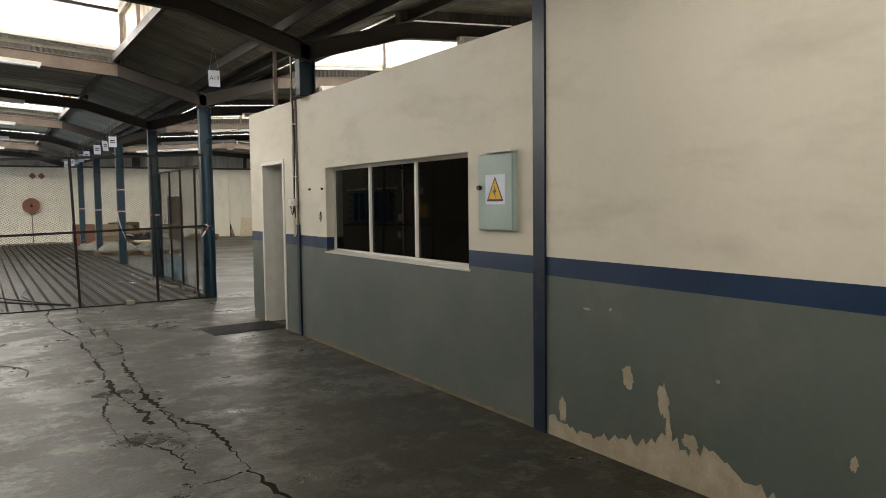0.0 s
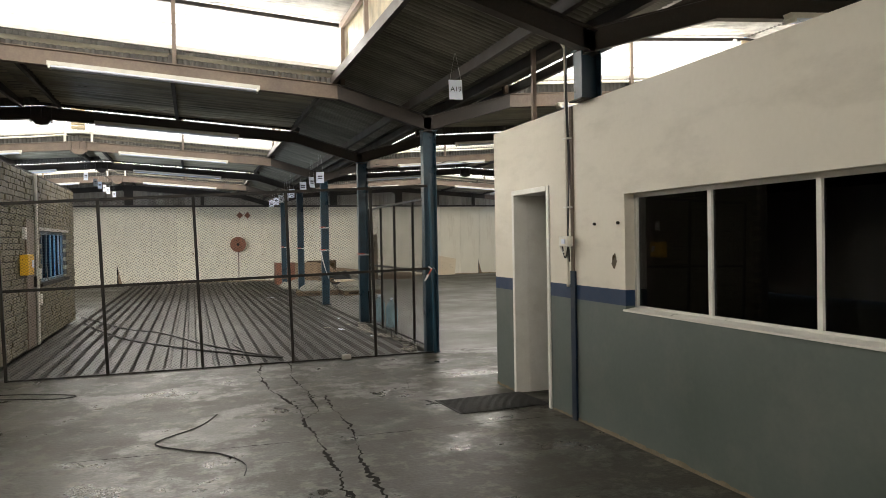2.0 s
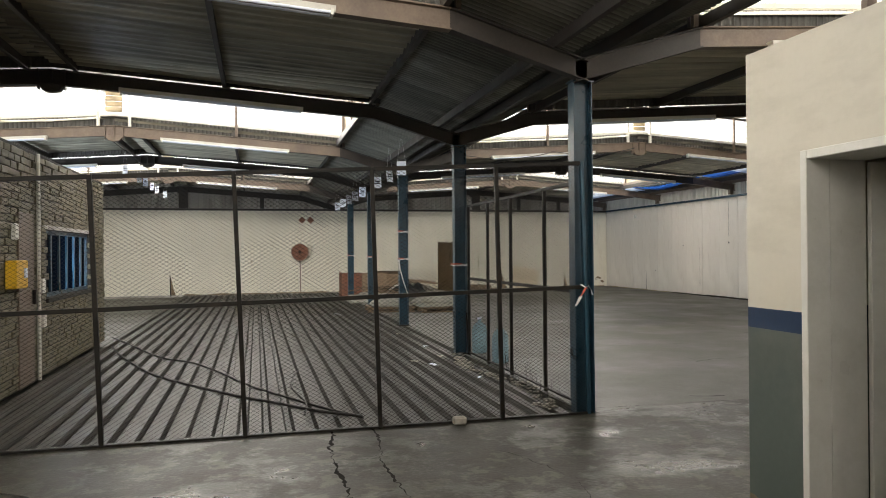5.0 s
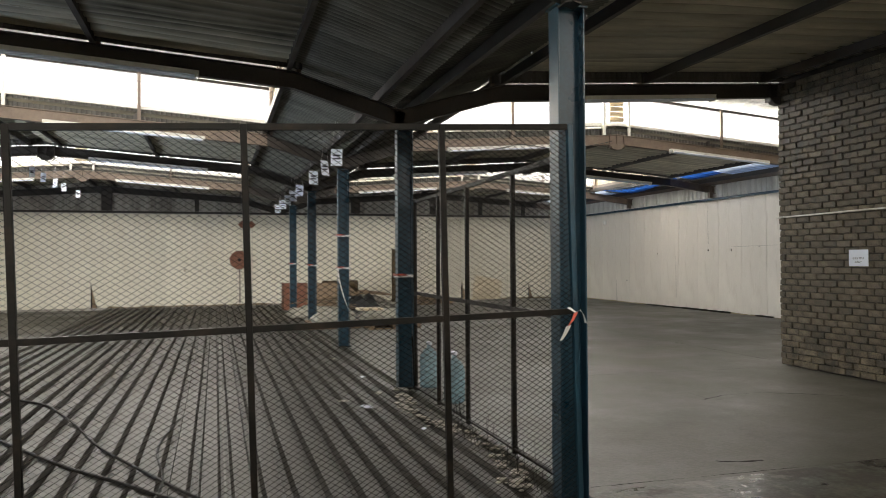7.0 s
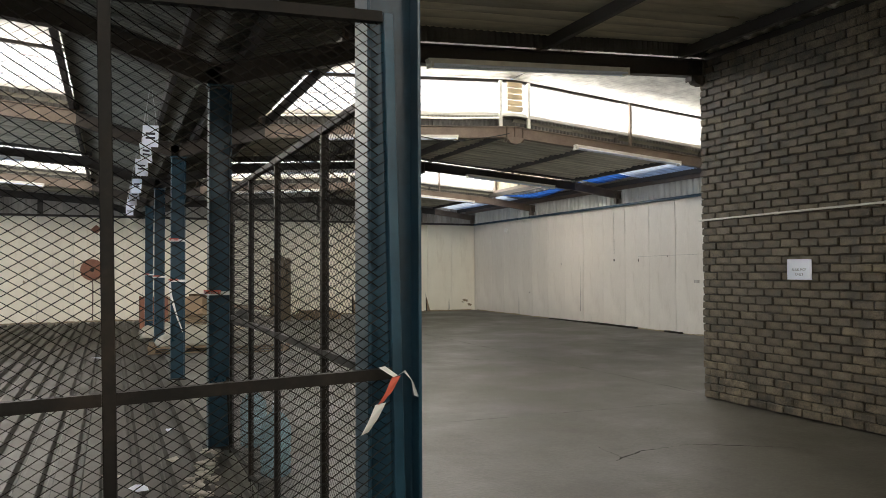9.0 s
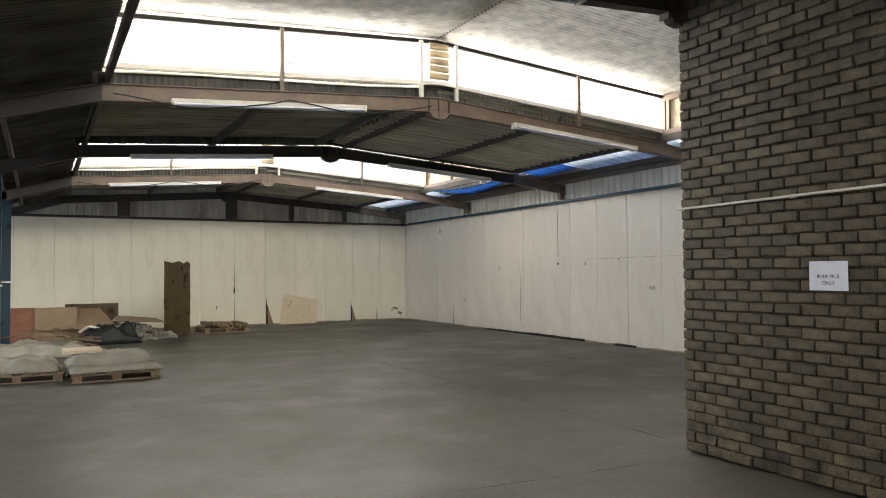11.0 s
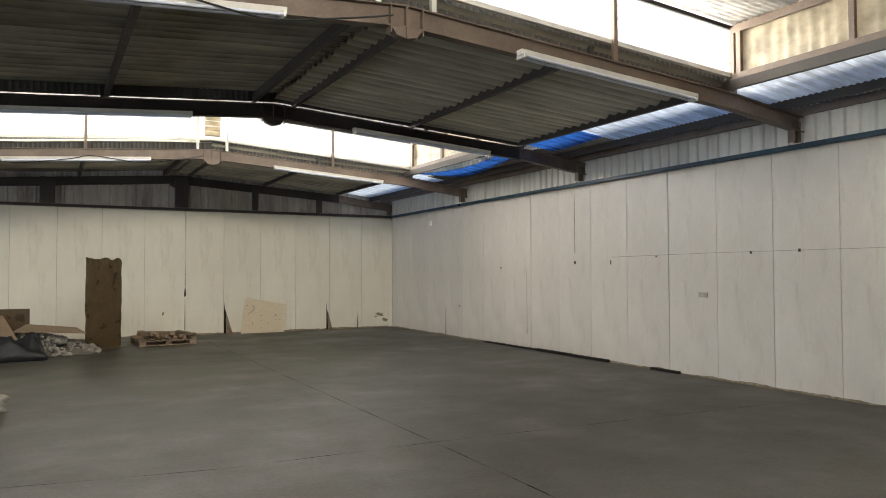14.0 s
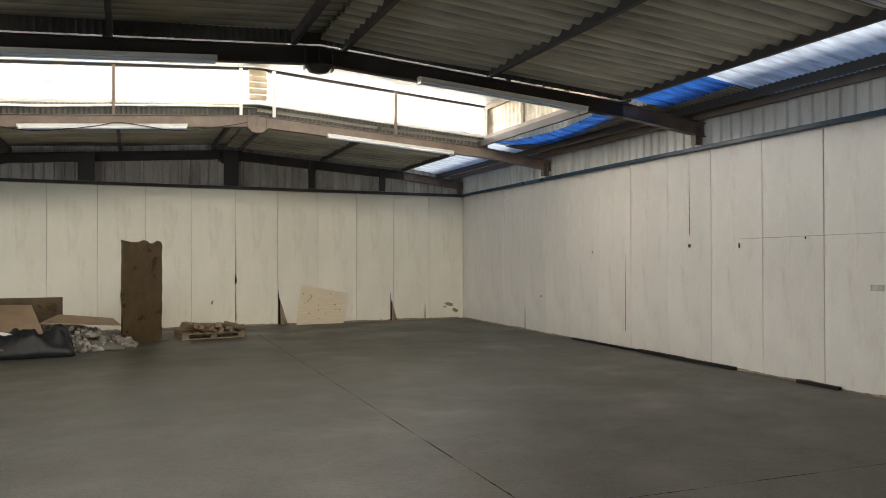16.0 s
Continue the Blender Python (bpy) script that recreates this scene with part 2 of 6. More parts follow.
BLUE_STRIPE = surface("blue_stripe_paint", (0.003, 0.021, 0.066), (0.005, 0.032, 0.092), 0.45, 0, 3, 40, 0.08)
PLASTER = surface("bare_plaster", (0.33, 0.275, 0.195), (0.47, 0.41, 0.315), 0.85, 0, 6, 60, 0.4)
PLASTER_DUSTY = surface("dusty_plaster", (0.17, 0.135, 0.085), (0.29, 0.235, 0.16), 0.85, 0, 6, 60, 0.4)
WHITE_TRIM = surface("white_gloss_paint", (0.72, 0.70, 0.64), (0.80, 0.78, 0.73), 0.4, 0, 4, 40, 0.06,
                     dirt=(0.45, 0.42, 0.36), dirt_amount=0.3, dirt_scale=3)
STEEL_BLUE = surface("blue_steel_paint", (0.009, 0.038, 0.064), (0.018, 0.068, 0.105), 0.36, 0.0, 2.5, 40, 0.08,
                     dirt=(0.02, 0.025, 0.03), dirt_amount=0.6, dirt_scale=1.8, dirt_stretch=(1, 1, 0.4))
STANCHION = surface("blue_black_steel", (0.003, 0.012, 0.030), (0.007, 0.022, 0.050), 0.4, 0, 3, 40, 0.1,
                    dirt=(0.05, 0.05, 0.045), dirt_amount=0.25, dirt_scale=6, dirt_lo=0.58, dirt_hi=0.62)
STEEL_DARK = surface("dark_steel_paint", (0.007, 0.006, 0.005), (0.015, 0.013, 0.011), 0.6, 0.0, 4, 50, 0.1,
                     dirt=(0.05, 0.034, 0.022), dirt_amount=0.5, dirt_scale=3, spec=0.25)
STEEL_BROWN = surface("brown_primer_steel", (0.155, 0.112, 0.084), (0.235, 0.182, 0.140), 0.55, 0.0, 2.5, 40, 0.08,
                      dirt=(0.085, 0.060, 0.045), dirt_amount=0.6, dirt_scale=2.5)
STEEL_DARK_BROWN = surface("dark_brown_steel", (0.036, 0.030, 0.026), (0.066, 0.054, 0.046), 0.6, 0.0, 2.5, 40, 0.08)
ROOF = surface("weathered_roof_sheet", (0.20, 0.195, 0.165), (0.40, 0.39, 0.335), 0.6, 0.0, 1.2, 20, 0.15, stretch=(1, 4, 1),
               dirt=(0.085, 0.080, 0.066), dirt_amount=0.7, dirt_scale=0.9, dirt_stretch=(0.7, 3.0, 1))


def grooved(m, pitch, start, depth):
    """Shade painted into the troughs of corrugated sheets that lie across y, and a tone of its own for each sheet."""
    n, l = m.node_tree.nodes, m.node_tree.links
    bs = n["Principled BSDF"]
    src = bs.inputs["Base Color"].links[0].from_socket
    tc = n.new("ShaderNodeTexCoord")
    sp = n.new("ShaderNodeSeparateXYZ")
    l.new(tc.outputs["Object"], sp.inputs[0])

    def calc(op, x, y):
        k = n.new("ShaderNodeMath")
        k.operation = op
        for s, v in zip(k.inputs, (x, y)):
            if isinstance(v, (int, float)):
                s.default_value = v
            else:
                l.new(v, s)
        return k.outputs[0]

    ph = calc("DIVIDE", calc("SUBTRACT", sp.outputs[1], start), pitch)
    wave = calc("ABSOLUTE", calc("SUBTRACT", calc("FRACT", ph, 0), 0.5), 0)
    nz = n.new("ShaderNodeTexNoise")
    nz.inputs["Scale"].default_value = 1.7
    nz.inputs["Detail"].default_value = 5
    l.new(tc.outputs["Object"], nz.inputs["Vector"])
    # shading put into the colour: darker towards each trough, uneven by noise
    trough_shade = calc("MULTIPLY", calc("POWER", calc("MULTIPLY", wave, 2.0), 1.6), calc("MULTIPLY", nz.outputs["Fac"], depth))
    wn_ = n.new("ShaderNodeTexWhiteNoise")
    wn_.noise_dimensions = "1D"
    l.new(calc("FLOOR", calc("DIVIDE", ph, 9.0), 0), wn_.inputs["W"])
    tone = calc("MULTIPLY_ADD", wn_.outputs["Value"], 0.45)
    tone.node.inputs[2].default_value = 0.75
    val = calc("MULTIPLY", calc("SUBTRACT", 1.0, trough_shade), tone)
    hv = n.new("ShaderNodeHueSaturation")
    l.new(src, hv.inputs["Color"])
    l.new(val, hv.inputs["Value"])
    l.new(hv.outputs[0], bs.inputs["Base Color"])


ROOF_SOFT = surface("grey_insulation_sheet", (0.50, 0.465, 0.365), (0.80, 0.755, 0.61), 0.42, 0.0, 1.6, 14, 0.9, stretch=(0.4, 4, 1), mix=0.7,
                    dirt=(0.21, 0.19, 0.148), dirt_amount=0.7, dirt_scale=1.3, dirt_stretch=(0.35, 3.4, 1), dirt_lo=0.45, dirt_hi=0.68)
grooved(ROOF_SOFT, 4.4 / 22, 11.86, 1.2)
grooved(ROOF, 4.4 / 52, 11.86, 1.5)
UPSTAND = surface("dark_flashing", (0.05, 0.047, 0.042), (0.10, 0.095, 0.085), 0.6, 0, 3, 40, 0.15)
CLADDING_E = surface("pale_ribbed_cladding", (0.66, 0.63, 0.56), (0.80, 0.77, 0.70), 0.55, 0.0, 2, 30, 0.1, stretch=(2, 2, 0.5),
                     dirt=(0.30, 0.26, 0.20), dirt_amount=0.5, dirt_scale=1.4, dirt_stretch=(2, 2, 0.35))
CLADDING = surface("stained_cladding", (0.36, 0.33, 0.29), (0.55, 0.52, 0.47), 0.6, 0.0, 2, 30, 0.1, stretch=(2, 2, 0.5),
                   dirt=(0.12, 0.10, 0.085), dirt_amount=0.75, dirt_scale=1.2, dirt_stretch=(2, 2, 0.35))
PANEL_E = surface("white_wall_panel", (0.66, 0.61, 0.545), (0.76, 0.71, 0.64), 0.5, 0, 1.6, 30, 0.12, stretch=(1, 1, 0.6),
                  dirt=(0.34, 0.27, 0.19), dirt_amount=0.42, dirt_scale=1.6, dirt_stretch=(2.6, 2.6, 0.6), vary=0.08, dirt_lo=0.53, dirt_hi=0.80)
PANEL_N = surface("cream_wall_panel", (0.76, 0.71, 0.58), (0.84, 0.79, 0.66), 0.5, 0, 1.6, 30, 0.12, stretch=(1, 1, 0.6),
                  dirt=(0.42, 0.34, 0.21), dirt_amount=0.42, dirt_scale=1.6, dirt_stretch=(2.6, 2.6, 0.6), vary=0.07, dirt_lo=0.54, dirt_hi=0.80)
DECK = surface("dusty_steel_deck", (0.024, 0.020, 0.014), (0.051, 0.043, 0.032), 0.50, 0.0, 2, 30, 0.15, stretch=(1, 0.35, 1), spec=0.30,
               dirt=(0.020, 0.016, 0.011), dirt_amount=0.7, dirt_scale=0.9, rough_var=0.08, vary=0.25, dirt_lo=0.46, dirt_hi=0.62)
BRICK = surface("dark_painted_brick", (0.033, 0.026, 0.016), (0.136, 0.108, 0.069), 0.55, 0, 7, 70, 1.0, vary=0.75, fine_mix=0.55,
                dirt=(0.13, 0.11, 0.085), dirt_amount=0.3, dirt_scale=6, spec=0.35)
MORTAR = surface("dark_mortar", (0.016, 0.013, 0.010), (0.034, 0.028, 0.021), 0.9, 0, 6, 60, 0.5)
BRICK_W = surface("buff_painted_brick", (0.120, 0.104, 0.060), (0.205, 0.180, 0.112), 0.65, 0, 3, 60, 0.6, vary=0.22, fine_mix=0.5,
                  dirt=(0.10, 0.085, 0.055), dirt_amount=0.5, dirt_scale=0.7)
TUBE_WHITE = surface("white_enamel", (0.74, 0.72, 0.66), (0.82, 0.80, 0.74), 0.35, 0, 4, 40, 0.03,
                     dirt=(0.5, 0.45, 0.36), dirt_amount=0.35, dirt_scale=3)
WOOD = surface("raw_wood", (0.15, 0.10, 0.06), (0.32, 0.235, 0.145), 0.75, 0, 6, 60, 0.3, stretch=(6, 1, 6), vary=0.45)
PLY = surface("plywood", (0.66, 0.55, 0.38), (0.74, 0.64, 0.48), 0.7, 0, 4, 50, 0.15, stretch=(1, 6, 6))
RUST_BOARD = surface("brown_board", (0.060, 0.038, 0.014), (0.125, 0.080, 0.034), 0.34, 0, 3, 40, 0.25,
                     dirt=(0.035, 0.024, 0.012), dirt_amount=0.5, dirt_scale=2.5, dirt_stretch=(3, 3, 0.5))
RED_RUST = surface("rusty_red_paint", (0.20, 0.080, 0.045), (0.31, 0.135, 0.082), 0.7, 0, 4, 40, 0.2,
                   dirt=(0.16, 0.11, 0.08), dirt_amount=0.5, dirt_scale=3)
PAPER = surface("white_paper", (0.74, 0.79, 0.90), (0.80, 0.84, 0.94), 0.7, 0, 3, 30, 0.03)
INK = surface("dark_ink", (0.03, 0.03, 0.05), (0.05, 0.05, 0.08), 0.7, bump=0)
RUBBER = surface("black_rubber", (0.02, 0.02, 0.019), (0.04, 0.038, 0.035), 0.75, 0, 5, 60, 0.4)
DOOR_GREEN = surface("sea_green_enamel", (0.36, 0.46, 0.43), (0.42, 0.52, 0.49), 0.4, 0, 3, 40, 0.05,
                     dirt=(0.25, 0.3, 0.28), dirt_amount=0.3, dirt_scale=4)
YELLOW = surface("warning_yellow", (0.75, 0.42, 0.01), (0.80, 0.48, 0.02), 0.5, bump=0.02)
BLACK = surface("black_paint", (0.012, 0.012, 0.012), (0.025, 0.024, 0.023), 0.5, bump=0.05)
FROSTED = frosted("frosted_wired_glass", (0.11, 0.11, 0.108))
FROSTED_BLUE = frosted("bluish_frosted_glass", (0.010, 0.0135, 0.019), 0.0)
DARK_GLASS = glassy("dusty_dark_glass", (0.35, 0.36, 0.37), 0.012)
FOIL_BLUE = milky("blue_tarpaulin", (0.05, 0.22, 0.80), 0.7, 0.35, (0.4, 2.0, 1), 0.2)
FOIL = milky("silver_insulation_film", (0.80, 0.89, 1.0), 0.9, 0.25, (0.35, 2.6, 1), 0.5)
YELLOWED = milky("yellowed_film", (0.60, 0.51, 0.35), 0.32, 0.3, (1, 1, 1), 0.5)
WATER_PLASTIC = milky("blue_tinted_plastic", (0.36, 0.56, 0.64), 0.5, 0.10)
WATER_PLASTIC.node_tree.nodes["Principled BSDF"].inputs["Alpha"].default_value = 0.30
TAPE = surface("white_plastic_tape", (0.75, 0.74, 0.72), (0.82, 0.80, 0.78), 0.45, bump=0.05)
TAPE_RED = surface("red_plastic_tape", (0.55, 0.09, 0.05), (0.62, 0.13, 0.08), 0.45, bump=0.05)
SOIL = surface("grey_dirt", (0.10, 0.09, 0.075), (0.17, 0.155, 0.13), 0.95, 0, 6, 50, 0.5)
STAIN = surface("brown_damp_stain", (0.20, 0.15, 0.09), (0.44, 0.37, 0.25), 0.8, 0, 14, 60, 0.2)
RUBBLE = surface("broken_concrete", (0.26, 0.24, 0.205), (0.42, 0.39, 0.34), 0.9, 0, 6, 50, 0.5, vary=0.3)
CLOTH = surface("pale_tarpaulin", (0.30, 0.28, 0.225), (0.44, 0.42, 0.355), 0.7, 0, 3, 40, 0.3)
CARTON = surface("brown_cardboard", (0.27, 0.19, 0.12), (0.36, 0.26, 0.17), 0.8, 0, 3, 40, 0.1)
BAG = surface("black_plastic_bag", (0.010, 0.011, 0.012), (0.026, 0.028, 0.030), 0.5, 0, 6, 50, 0.5)

# ---- floor ----
bm = bmnew()
box(bm, COL_X + 0.02, 12.02, -0.3, WALL_E + 0.3, WALL_N + 0.3, -0.012)
box(bm, WALL_W - 0.3, 12.02, -0.3, COL_X + 0.02, WALL_N + 0.3, -0.075)
floor = solid("floor", bm, CONCRETE, "smooth grey concrete warehouse floor with joints", "floor", kind="structure")
bm = bmnew()
box(bm, WALL_W - 0.3, WALL_S - 0.3, -0.3, WALL_E + 0.3, 12.02, 0.0)
solid("floor_apron", bm, CONCRETE_WORN, "worn blotchy concrete floor with long cracks", "floor", kind="structure")

# ribbed steel deck behind the fence: one trough strip after another
PITCH = 0.205
bm = bmnew()
sweep(bm, [(0, 0, -0.070), (0.030, 0, -0.070), (0.050, 0, -0.012), (0.160, 0, -0.012), (0.18, 0, -0.070), (PITCH - 0.002, 0, -0.070),
           (PITCH - 0.002, 0, -0.074), (0, 0, -0.074)], pose(0, 12.05, 0), pose(0, WALL_N - 0.02, 0))
deck_mesh = mesh_of("deck_strip", bm, DECK)
deck = tagged(new("steel_deck"), "dusty ribbed steel decking laid on the floor", "floor decking", kind="structure")
for i in range(27):
    ob = new("deck_strip", deck_mesh)
    ob.location = (-2.22 + i * PITCH, 0, random.uniform(-0.004, 0.004))
    ob.rotation_euler = (0, 0, random.uniform(-0.0006, 0.0006))
    ob.parent = deck


def crack(pts, width, name, label, wild=0.06, z=0.0015):
    """A ragged dark line on the floor through a few places."""
    bm = bmnew()
    line = []
    for (ax, ay), (bx, by) in zip(pts, pts[1:]):
        n = max(3, int(math.hypot(bx - ax, by - ay) / 0.035))
        for i in range(n):
            f = i / n
            line.append((ax + (bx - ax) * f + random.gauss(0, wild) * 0.16 + wild * 0.3 * math.sin(5 * f) * math.sin(7 * ay), ay + (by - ay) * f + random.gauss(0, wild) * 0.1))
    line.append(pts[-1])
    prev = None
    for i, (x, y) in enumerate(line):
        w = width * random.uniform(0.25, 0.8) * (0.7 + 0.5 * math.sin(i * 0.21))
        j = min(i + 1, len(line) - 1)
        k = max(i - 1, 0)
        d = Vector((line[j][0] - line[k][0], line[j][1] - line[k][1], 0)).normalized()
        s = Vector((-d.y, d.x, 0)) * w / 2
        cur = (bm.verts.new(Vector((x, y, z)) + s), bm.verts.new(Vector((x, y, z)) - s))
        if prev:
            bm.faces.new((prev[0], prev[1], cur[1], cur[0]))
        prev = cur
    return solid(name, bm, CRACK, label, "floor crack", kind="structure")


CR, JT = "ragged crack in the worn concrete floor", "straight joint between two floor slabs"
crack([(0.98, 11.9), (0.92, 11.3), (0.92, 10.2), (1.10, 9.3), (1.08, 8.4), (1.11, 7.8), (1.09, 7.0)], 0.050, "trim_crack", CR)
crack([(1.09, 7.0), (1.06, 6.3), (0.95, 5.87), (0.89, 5.5), (0.91, 5.2), (0.94, 4.8), (1.09, 4.54), (1.17, 4.27), (1.29, 4.44)], 0.034, "trim_crack", CR)
crack([(1.34, 11.9), (1.26, 10.75), (1.30, 9.8), (1.27, 9.0), (1.13, 8.76)], 0.034, "trim_crack", CR)
crack([(1.45, 9.65), (1.41, 8.26), (1.30, 7.17)], 0.036, "trim_crack", CR)
crack([(1.30, 7.17), (1.27, 6.16), (1.27, 5.46), (1.36, 5.13), (1.45, 4.83)], 0.075, "trim_crack", CR, 0.08, 0.0019)
crack([(1.45, 4.83), (1.48, 4.44), (1.47, 4.12), (1.45, 3.82), (1.47, 3.58), (1.52, 3.1)], 0.050, "trim_crack", CR)
crack([(1.08, 6.7), (1.06, 6.3), (1.11, 5.85), (1.14, 5.55), (1.16, 5.1)], 0.070, "trim_crack", CR, 0.09, 0.0023)
crack([(1.17, 4.27), (1.15, 4.11), (1.17, 3.96)], 0.022, "trim_crack", CR)
crack([(1.27, 5.46), (1.30, 4.85), (1.30, 4.56)], 0.034, "trim_crack", CR, 0.06, 0.0027)
crack([(1.18, 3.78), (1.29, 3.78), (1.40, 3.83)], 0.024, "trim_crack", CR)
crack([(2.2, 10.9), (2.45, 10.2), (2.35, 9.6)], 0.008, "trim_crack", CR)
crack([(-8, 8.15), (-0.85, 8.08), (1.3, 7.98), (3.3, 7.95)], 0.018, "trim_joint", JT, 0.012)
crack([(3.6, 12.15), (6.2, 12.05), (8.9, 12.0)], 0.016, "trim_joint", JT, 0.02, -0.0105)
crack([(4.8, 12.42), (4.95, 12.34), (5.15, 12.32)], 0.04, "trim_crack", CR, 0.03, -0.0105)
crack([(6.2, 14.45), (6.6, 14.6), (7.1, 14.6), (7.9, 14.1)], 0.028, "trim_crack", CR, 0.05, -0.0105)
crack([(6.35, 14.9), (6.3, 14.5), (6.5, 14.2)], 0.008, "trim_crack", CR, 0.05, -0.0105)
crack([(3.6, 16.5), (5.6, 16.35), (8.8, 16.1)], 0.014, "trim_joint", JT, 0.02, -0.0105)
crack([(9.32, 33.0), (9.28, 28.8), (9.2, 20.7), (9.1, 16.3)], 0.022, "trim_joint", JT, 0.01, -0.0105)
crack([(3.6, 21.4), (5.07, 21.1), (7.3, 20.72), (9.2, 20.7), (14.3, 20.4)], 0.018, "trim_joint", JT, 0.015, -0.0105)

# ---- outer walls ----
PANEL_W = 0.955


def panel_wall(name, label, material, along, start, count, fixed):
    """Wall of upright sheet panels; along: 'x' or 'y'."""
    bm = bmnew()
    n = count * PANEL_W
    if along == "x":
        box(bm, start, fixed + 0.03, -0.3, start + n, fixed + 0.25, 4.9)
    else:
        box(bm, fixed + 0.03, start, -0.3, fixed + 0.25, start + n, 4.9)
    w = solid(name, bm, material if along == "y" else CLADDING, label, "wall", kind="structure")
    bm = bmnew()
    if along == "x":
        box(bm, 0.003, 0, 0, PANEL_W - 0.003, 0.028, 3.12)
    else:
        box(bm, 0, 0.003, 0, 0.028, PANEL_W - 0.003, 3.12)
    bevel(bm, 0.003)
    me = mesh_of("panel", bm, material)
    for i in range(count):
        ob = new("panel", me)
        ob.parent = w
        d = random.uniform(-0.004, 0.004)
        ob.location = (start + i * PANEL_W, fixed + d, 0) if along == "x" else (fixed + d, start + i * PANEL_W, 0)
    return w


wall_north = panel_wall("wall_north", "tall cream panelled end wall, stained along its foot", PANEL_N, "x", 9.116 - 18 * PANEL_W, 24, WALL_N)
wall_east = panel_wall("wall_east", "long off-white panelled side wall with scuffs", PANEL_E, "y", 22.08 - 7 * PANEL_W, 20, WALL_E)

SKEW = Matrix.Translation((WALL_E, WALL_N, 0)) @ pose(0, 0, 0, 0, 0, -1.3) @ Matrix.Translation((-WALL_E, -WALL_N, 0))
wall_east.matrix_basis = SKEW

bm = bmnew()
box(bm, WALL_E, WALL_S, 0, WALL_E + 0.25, 22.08 - 7 * PANEL_W, 4.9)
solid("wall_east_office", bm, CREAM, "plain cream wall behind the offices", "wall", kind="structure")
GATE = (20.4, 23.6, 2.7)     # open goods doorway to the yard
bm = bmnew()
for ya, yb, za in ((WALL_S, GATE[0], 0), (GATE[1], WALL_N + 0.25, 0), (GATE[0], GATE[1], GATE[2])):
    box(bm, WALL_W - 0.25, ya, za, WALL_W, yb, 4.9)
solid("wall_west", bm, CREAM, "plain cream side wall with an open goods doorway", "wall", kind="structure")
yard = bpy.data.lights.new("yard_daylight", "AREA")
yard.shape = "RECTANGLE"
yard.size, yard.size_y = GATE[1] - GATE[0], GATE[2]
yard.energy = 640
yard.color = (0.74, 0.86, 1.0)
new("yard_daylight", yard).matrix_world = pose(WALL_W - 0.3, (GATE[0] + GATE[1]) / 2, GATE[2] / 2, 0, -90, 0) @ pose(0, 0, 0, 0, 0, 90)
bm = bmnew()
box(bm, -60, -60, -0.45, 60, 90, -0.31)
solid("ground", bm, CONCRETE, "grey yard ground outside the building", "ground", kind="structure")
bm = bmnew()
box(bm, WALL_W - 0.25, WALL_S - 0.25, 0, WALL_E + 0.25, WALL_S, 5.2)
solid("wall_south", bm, CREAM, "plain cream end wall", "wall", kind="structure")

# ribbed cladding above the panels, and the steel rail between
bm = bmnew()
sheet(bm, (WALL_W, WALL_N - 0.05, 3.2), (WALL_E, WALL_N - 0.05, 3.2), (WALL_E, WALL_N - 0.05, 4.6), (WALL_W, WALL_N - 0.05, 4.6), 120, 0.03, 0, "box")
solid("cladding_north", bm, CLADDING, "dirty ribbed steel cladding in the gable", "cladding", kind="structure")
bm = bmnew()
sheet(bm, (WALL_E - 0.03, WALL_N, 3.2), (WALL_E - 0.03, 15.4, 3.2), (WALL_E - 0.03, 15.4, 4.3), (WALL_E - 0.03, WALL_N, 4.3), 96, 0.03, 0, "box")
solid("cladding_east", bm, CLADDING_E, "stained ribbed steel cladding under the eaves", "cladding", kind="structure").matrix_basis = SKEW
for nm, p, q in (("rail_north", (WALL_W, WALL_N - 0.06, 3.16), (WALL_E, WALL_N - 0.06, 3.16)), ("rail_east", (WALL_E - 0.06, 15.5, 3.16), (WALL_E - 0.06, WALL_N - 0.1, 3.16))):
    bm = bmnew()
    bar(bm, p, q, 0.07, 0.06)
    bevel(bm, 0.006)
    rail = solid("trim_" + nm, bm, STEEL_DARK_BROWN if nm == "rail_north" else STEEL_BLUE, "dark steel rail along the wall head", "wall rail", kind="structure")
    if nm == "rail_east":
        rail.matrix_basis = SKEW

# ---- roof ----
DEPTH = 0.20
SHEET_UP = DEPTH + 0.13


def low_sheet(bm, apex, side, y0, y1, o0, o1, pitch=0.084):
    east = apex == APEX_R and side == 1
    z0, z1 = rafter_z(o0, east) + SHEET_UP, rafter_z(o1, east) + SHEET_UP
    n = max(2, int((y1 - y0) / pitch))
    a, b = apex + side * o0, apex + side * o1
    sheet(bm, (a, y0, z0), (a, y1, z0), (b, y1, z1), (b, y0, z1), n, 0.030 if pitch < 0.1 else 0.066)


